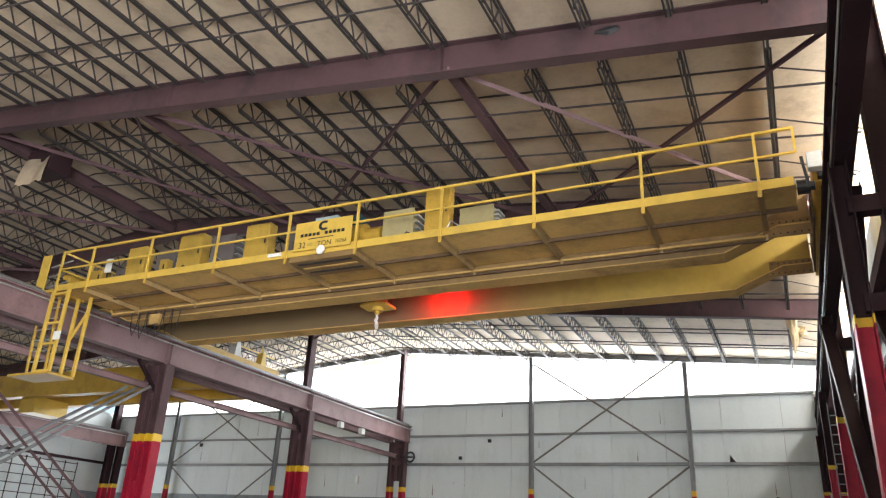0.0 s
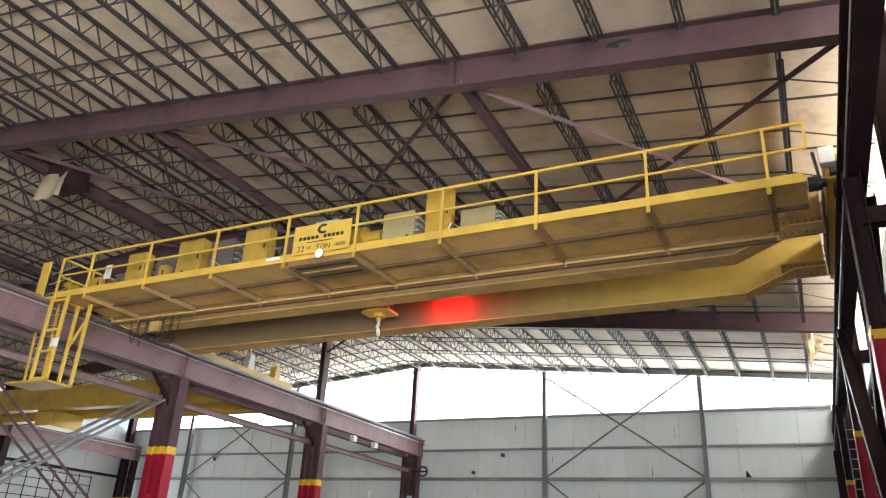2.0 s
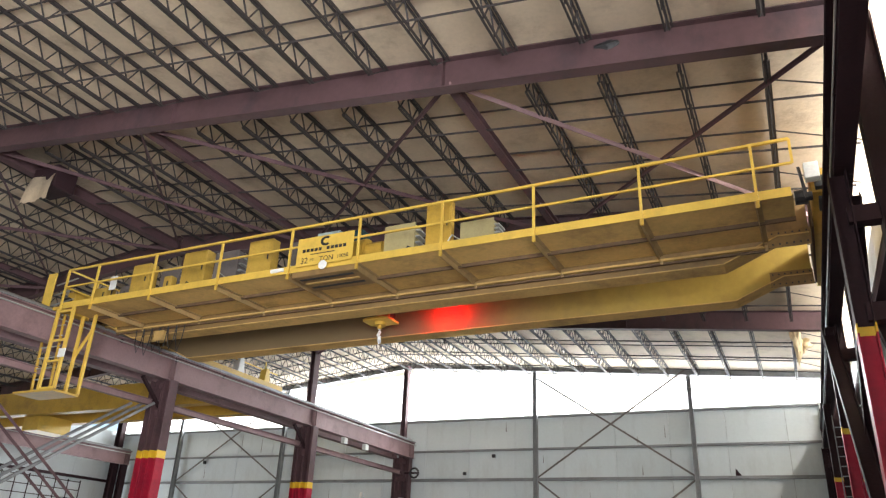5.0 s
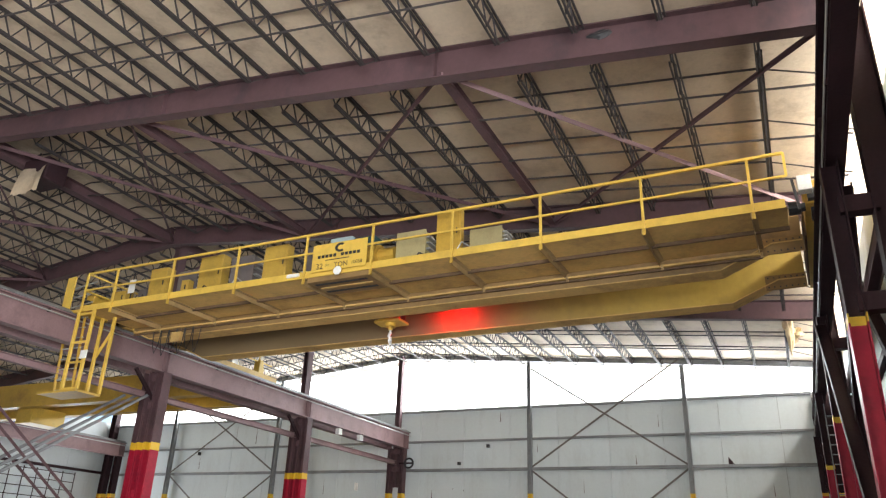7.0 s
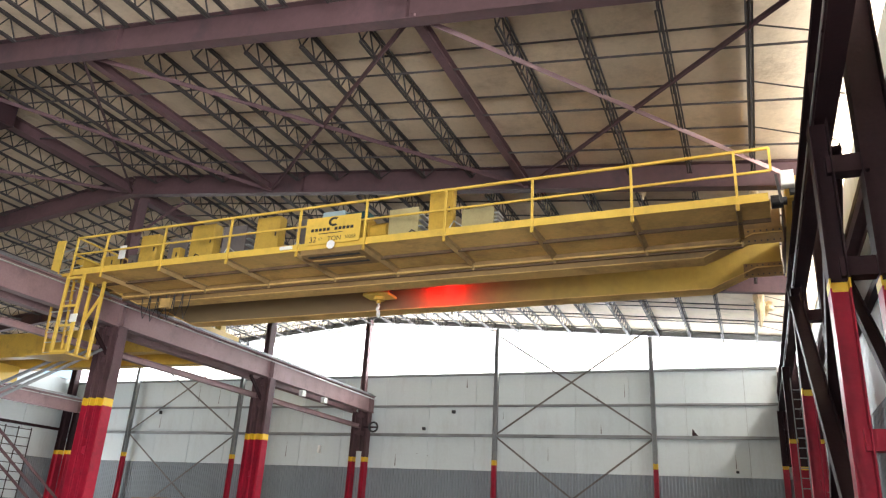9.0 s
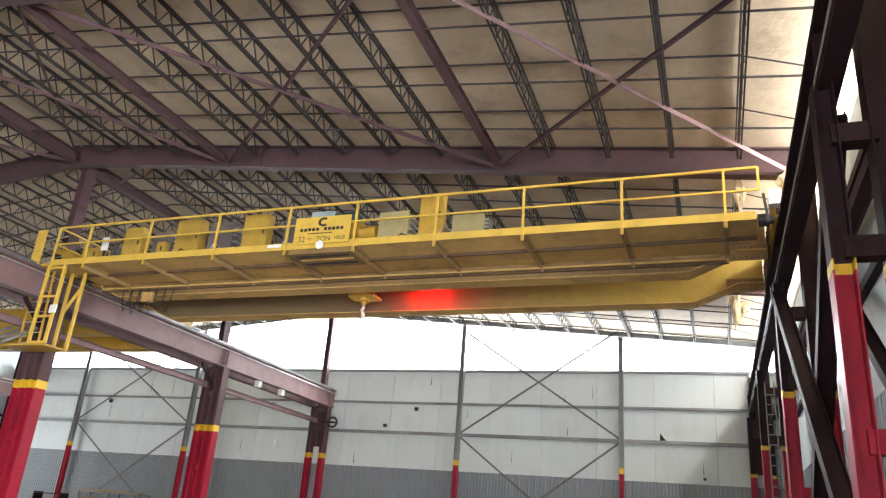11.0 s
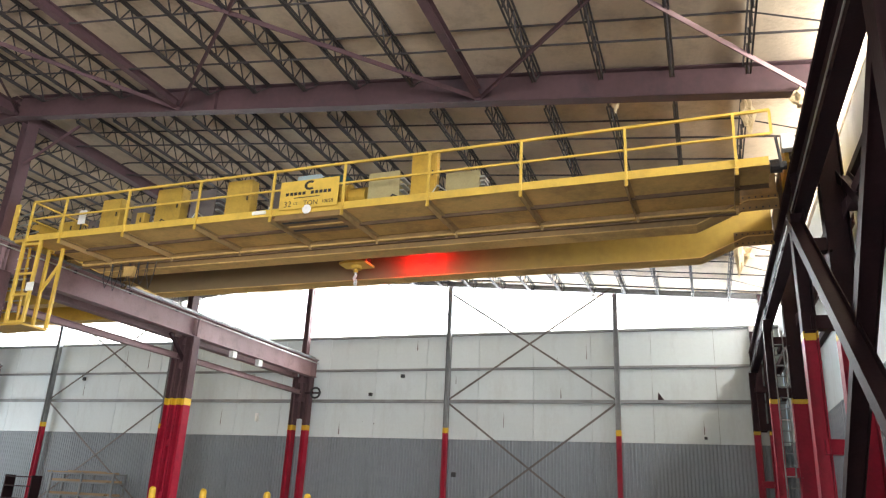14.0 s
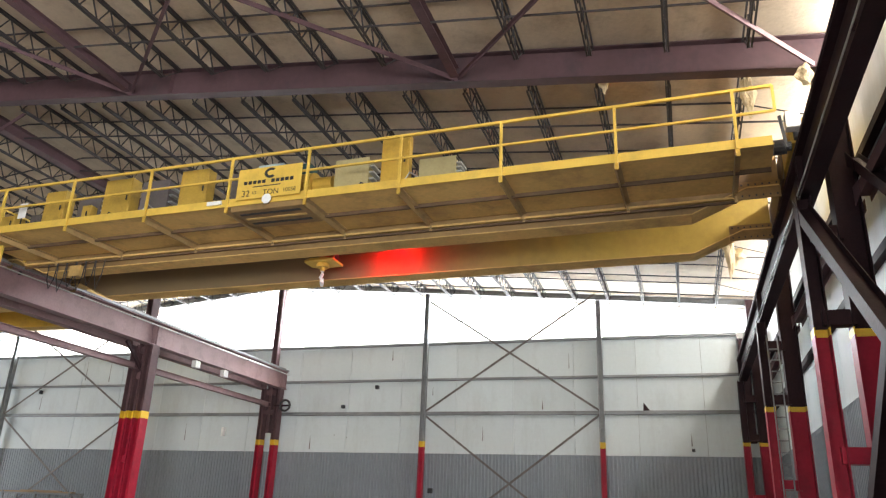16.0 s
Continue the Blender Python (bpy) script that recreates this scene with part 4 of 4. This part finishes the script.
for dx in (-0.75, -0.1, 0.45):
    solid("column_brace", lambda bm: bm_angle(bm, (dx - 0.9, 10.5, 0.9), (dx - 0.1, 18.25, 6.3), 0.08), M_GREY, "pale grey angle brace between two centre columns", "brace", "centre braces")
for dx in (-0.7, -0.1, 0.5):
    solid("column_brace", lambda bm: bm_angle(bm, (dx - 0.6, 10.6, 6.9), (dx - 0.1, 18.25, 1.2), 0.08), M_PRIMER, "mauve angle brace between two centre columns", "brace", "centre braces")
for y in COL_Y[3:5]:
    xk = 0.4
    solid("knee_brace", lambda bm: bm_bar(bm, (xk - 0.05, y - 1.0, 6.95), (xk, y - 0.1, 6.1), 0.1, 0.1), M_DARK, "dark knee brace under the runway", "brace", "knee braces")
    # ridge post struts
    solid("ridge_brace", lambda bm: bm_angle(bm, (xk, y, 10.2), (xk + 1.9, y, deck(xk + 1.9, y) - 0.8), 0.1), M_PRIMER, "mauve brace from the ridge post to the rafter", "brace", "ridge braces")

# ladder frame between the two posts of an east column
lad = thing("column_ladder", "pale steel ladder between the posts of an east column", "ladder", place=(20.78, 26.9, 0))
for x in (-0.13, 0.13):
    bm = bmesh.new()
    bm_box(bm, x - 0.015, x + 0.015, -0.2, -0.14, 0.3, 6.6)
    part("stile", bm, M_GREY, lad)
for k in range(20):
    bm = bmesh.new()
    bm_box(bm, -0.115, 0.115, -0.185, -0.155, 0.5 + 0.3 * k, 0.53 + 0.3 * k)
    part("rung", bm, M_GREY, lad)

# tie beams from the east columns to the wall at two heights are dark battens; corner trunking
solid("corner_trunking", lambda bm: bm_box(bm, 20.6, 20.95, 36.05, 36.3, 4.7, 8.7), M_DARK, "dark trunking in the wall corner", "trunking", bevel=0.01)


# ---- roof clutter ----
def ragged(name, c, size, seed, label):
    """A torn hanging flap: a rough lump drawn out downwards."""
    rnd = random.Random(seed)
    bm = bmesh.new()
    bmesh.ops.create_icosphere(bm, subdivisions=3, radius=1.0)
    for v in bm.verts:
        n = noise.noise(v.co * 1.7 + Vector((seed, 0, 0)))
        v.co *= 0.75 + 0.7 * n
        taper = 1.0 if v.co.z > 0 else max(0.15, 1 + v.co.z * 0.8)
        v.co = Vector((v.co.x * size[0] * taper + 0.05 * rnd.random(), v.co.y * size[1] * taper, v.co.z * size[2])) + Vector(c)
    return tagged(part(name, bm, M_FOAM), label, "insulation", "torn insulation")


ragged("torn_insulation", (19.95, 27.4, 9.3), (0.24, 0.25, 0.85), 3, "yellowed insulation torn loose below the roof")
ragged("torn_insulation", (20.15, 27.7, 9.25), (0.3, 0.25, 0.3), 5, "yellowed insulation torn loose below the roof")
ragged("torn_insulation", (19.88, 18.35, 9.15), (0.13, 0.12, 0.5), 7, "yellowed insulation torn loose below the roof")
ragged("torn_insulation", (20.75, 17.75, 9.05), (0.16, 0.14, 0.28), 11, "yellowed insulation torn loose at the rafter end")
ragged("torn_insulation", (17.3, 18.25, 9.75), (0.1, 0.08, 0.25), 13, "strip of torn insulation hanging by a joist")


def sack(bm):
    bmesh.ops.create_icosphere(bm, subdivisions=3, radius=1.0)
    for v in bm.verts:
        v.co *= 0.85 + 0.4 * noise.noise(v.co * 1.3)
        v.co = Vector((v.co.x * 0.3 + 17.45, v.co.y * 0.12 + 10.5, v.co.z * 0.14 + 10.02 + v.co.x * 0.06))


solid("black_rag", sack, M_BLACK, "crumpled black rag caught on the rafter", "rag")
heater = thing("unit_heater", "dark unit heater with a torn beige sheet hanging over it", "heater", place=(0.95, 12.2, 11.2))
bm = bmesh.new()
bm_box(bm, -0.5, 0.5, -0.35, 0.35, -0.2, 0.5)
part("casing", bm, M_DARK, heater, "sooty dark casing", 0.03)
bm = bmesh.new()
_n = 14
_front = []
for i in range(_n + 1):
    col = []
    for k in range(7):
        u, v = i / _n, k / 6
        tear = 0.1 * noise.noise(Vector((i * 0.8, 3.0, 0))) * v
        col.append(bm.verts.new((-0.5 + 1.05 * u + 0.05 * v, -0.38 - 0.12 * v - 0.05 * math.sin(7 * u + 2 * v), 0.15 - 0.85 * v + tear)))
    _front.append(col)
for ca, cb in zip(_front, _front[1:]):
    for k in range(6):
        bm.faces.new((ca[k], cb[k], cb[k + 1], ca[k + 1]))
bmesh.ops.solidify(bm, geom=bm.faces[:], thickness=0.012)
part("torn_sheet", bm, M_DECK, heater, "stained beige insulation sheet with a torn lower edge")
for x in (-0.45, 0.45):
    bm = bmesh.new()
    bm_box(bm, x - 0.012, x + 0.012, -0.012, 0.012, 0.5, 0.95)
    part("hanger_rod", bm, M_BLACK, heater)

# ---- floor level ----
for i, x in enumerate((2.27, 4.15, 6.38, 7.72)):
    bol = thing("bollard", "yellow steel guard post on the floor", "bollard", "guard posts", place=(x, 24.0, 0))
    bm = bmesh.new()
    bmesh.ops.create_cone(bm, cap_ends=True, segments=20, radius1=0.1, radius2=0.1, depth=1.5)
    bmesh.ops.translate(bm, verts=bm.verts[:], vec=(0, 0, 0.75))
    part("post", bm, M_BAND, bol)
    bm = bmesh.new()
    bmesh.ops.create_uvsphere(bm, u_segments=16, v_segments=8, radius=0.1)
    bmesh.ops.translate(bm, verts=bm.verts[:], vec=(0, 0, 1.5))
    part("cap", bm, M_BAND, bol)
rack = thing("timber_rack", "steel rack stacked with timber planks by the end wall", "rack", place=(-9.9, 34.0, 0))
for x in (-1.9, 0.0, 1.9):
    for y in (-0.4, 0.4):
        bm = bmesh.new()
        bm_box(bm, x - 0.04, x + 0.04, y - 0.04, y + 0.04, 0, 2.1)
        part("upright", bm, M_GREY, rack)
for z in (0.4, 1.0, 1.6, 2.0):
    bm = bmesh.new()
    bm_box(bm, -1.95, 1.95, -0.45, 0.45, z, z + 0.06)
    part("shelf", bm, M_GREY, rack)
    for k in range(3):
        bm = bmesh.new()
        w = 1.2 + 0.5 * ((k * 7 + int(z * 10)) % 3)
        bm_box(bm, -w, w - 0.2, -0.4 + 0.27 * k, -0.16 + 0.27 * k, z + 0.062, z + 0.12 + 0.05 * (k % 2))
        part("plank", bm, M_WOOD, rack)
cab = thing("steel_shelving", "dark steel shelving by the end wall", "shelving", place=(-14.2, 34.2, 0))
for z in (0.1, 0.7, 1.3, 1.75):
    bm = bmesh.new()
    bm_box(bm, -0.9, 0.9, -0.3, 0.3, z, z + 0.05)
    part("shelf", bm, M_DARK, cab)
for x in (-0.88, 0.88):
    bm = bmesh.new()
    bm_box(bm, x - 0.03, x + 0.03, -0.3, 0.3, 0, 1.85)
    part("side_panel", bm, M_DARK, cab)


def reel(bm):
    n, m = 24, 8
    rings = [[bm.verts.new(((0.24 + 0.05 * math.cos(b)) * math.cos(a), 0.05 * math.sin(b), (0.24 + 0.05 * math.cos(b)) * math.sin(a))) for b in [k * 2 * math.pi / m for k in range(m)]] for a in [j * 2 * math.pi / n for j in range(n)]]
    for j in range(n):
        for k in range(m):
            bm.faces.new((rings[j][k], rings[(j + 1) % n][k], rings[(j + 1) % n][(k + 1) % m], rings[j][(k + 1) % m]))
    bmesh.ops.translate(bm, verts=bm.verts[:], vec=(1.1, 35.76, 6.2))


solid("hose_coil", reel, M_BLACK, "black hose coiled on a column bracket", "hose")
solid("hose_bracket", lambda bm: bm_box(bm, 0.5, 1.36, 35.795, 35.828, 6.16, 6.24), M_DARK, "dark bracket carrying the hose coil", "bracket")
# small fittings on the end wall
rnd = random.Random(4)
for x, z, w, h, m, lab in ((5.2, 7.0, 0.16, 0.16, M_BLACK, "dark vent on the end wall"), (-3.0, 7.05, 0.2, 0.2, M_GALV, "round pale vent on the end wall"), (-2.5, 4.9, 0.14, 0.4, M_WHITE, "white box on the end wall"),
                           (3.6, 6.15, 0.15, 0.15, M_BLACK, "dark fitting on the girt"), (18.6, 4.4, 0.12, 0.1, M_BLACK, "dark fitting on the end wall"), (-13.9, 7.0, 0.12, 0.2, M_BLACK, "dark fitting on the end wall"),
                           (7.9, 2.6, 0.2, 0.2, M_BLACK, "dark patch plate on the corrugated wall"), (20.6, 8.6, 0.5, 0.4, M_WHITE, "white box high in the wall corner")):
    solid("wall_box", lambda bm: bm_box(bm, x, x + w, Y_N - 0.16, Y_N + 0.003, z, z + h), m, lab, "wall box", bevel=0.01)
# lifted panel corner
solid("panel_flap", lambda bm: bm_prism(bm, [(16.86, 5.98), (17.12, 5.98), (16.88, 6.3)], "y", Y_N - 0.08, Y_N - 0.06), M_DARK, "bent dark panel corner on the end wall", "panel flap")
# paper and clamps under the runway
for y, x in ((29.6, 0.55), (31.5, 0.57)):
    solid("junction_box", lambda bm: bm_box(bm, x - 0.1, x + 0.1, y - 0.15, y + 0.15, RW_BOT - 0.28, RW_BOT - 0.005), M_WHITE, "white box under the runway girder", "junction box", "runway boxes", bevel=0.01)

# grid window in the west wall
win = thing("window_1", "steel-framed grid window in the west wall", "window", kind="structure", place=(-21.55, 27.0, 1.2))
for j in range(9):
    bm = bmesh.new()
    bm_box(bm, -0.03, 0.03, j * 0.9 - 0.02, j * 0.9 + 0.02, 0, 4.6)
    part("mullion", bm, M_DARK, win)
for j in range(10):
    bm = bmesh.new()
    bm_box(bm, -0.035, 0.035, 0, 7.2, j * 0.5 - 0.02, j * 0.5 + 0.02)
    part("transom", bm, M_DARK, win)
for j in range(8):
    for k in range(9):
        bm = bmesh.new()
        bm_box(bm, -0.012, 0.0, j * 0.9 + 0.025, j * 0.9 + 0.875, k * 0.5 + 0.025, k * 0.5 + 0.475)
        part("pane", bm, M_PANEL, win)


def motions():
    to, fro = Matrix.Translation((19.5, 0, 0)), Matrix.Translation((-19.5, 0, 0))
    walk(crane, [(t, pose(x, y, 0) @ to @ pose(0, 0, 0, 0, 0, skew) @ fro) for t, x, y, skew in CRANE_WAY])


motions()
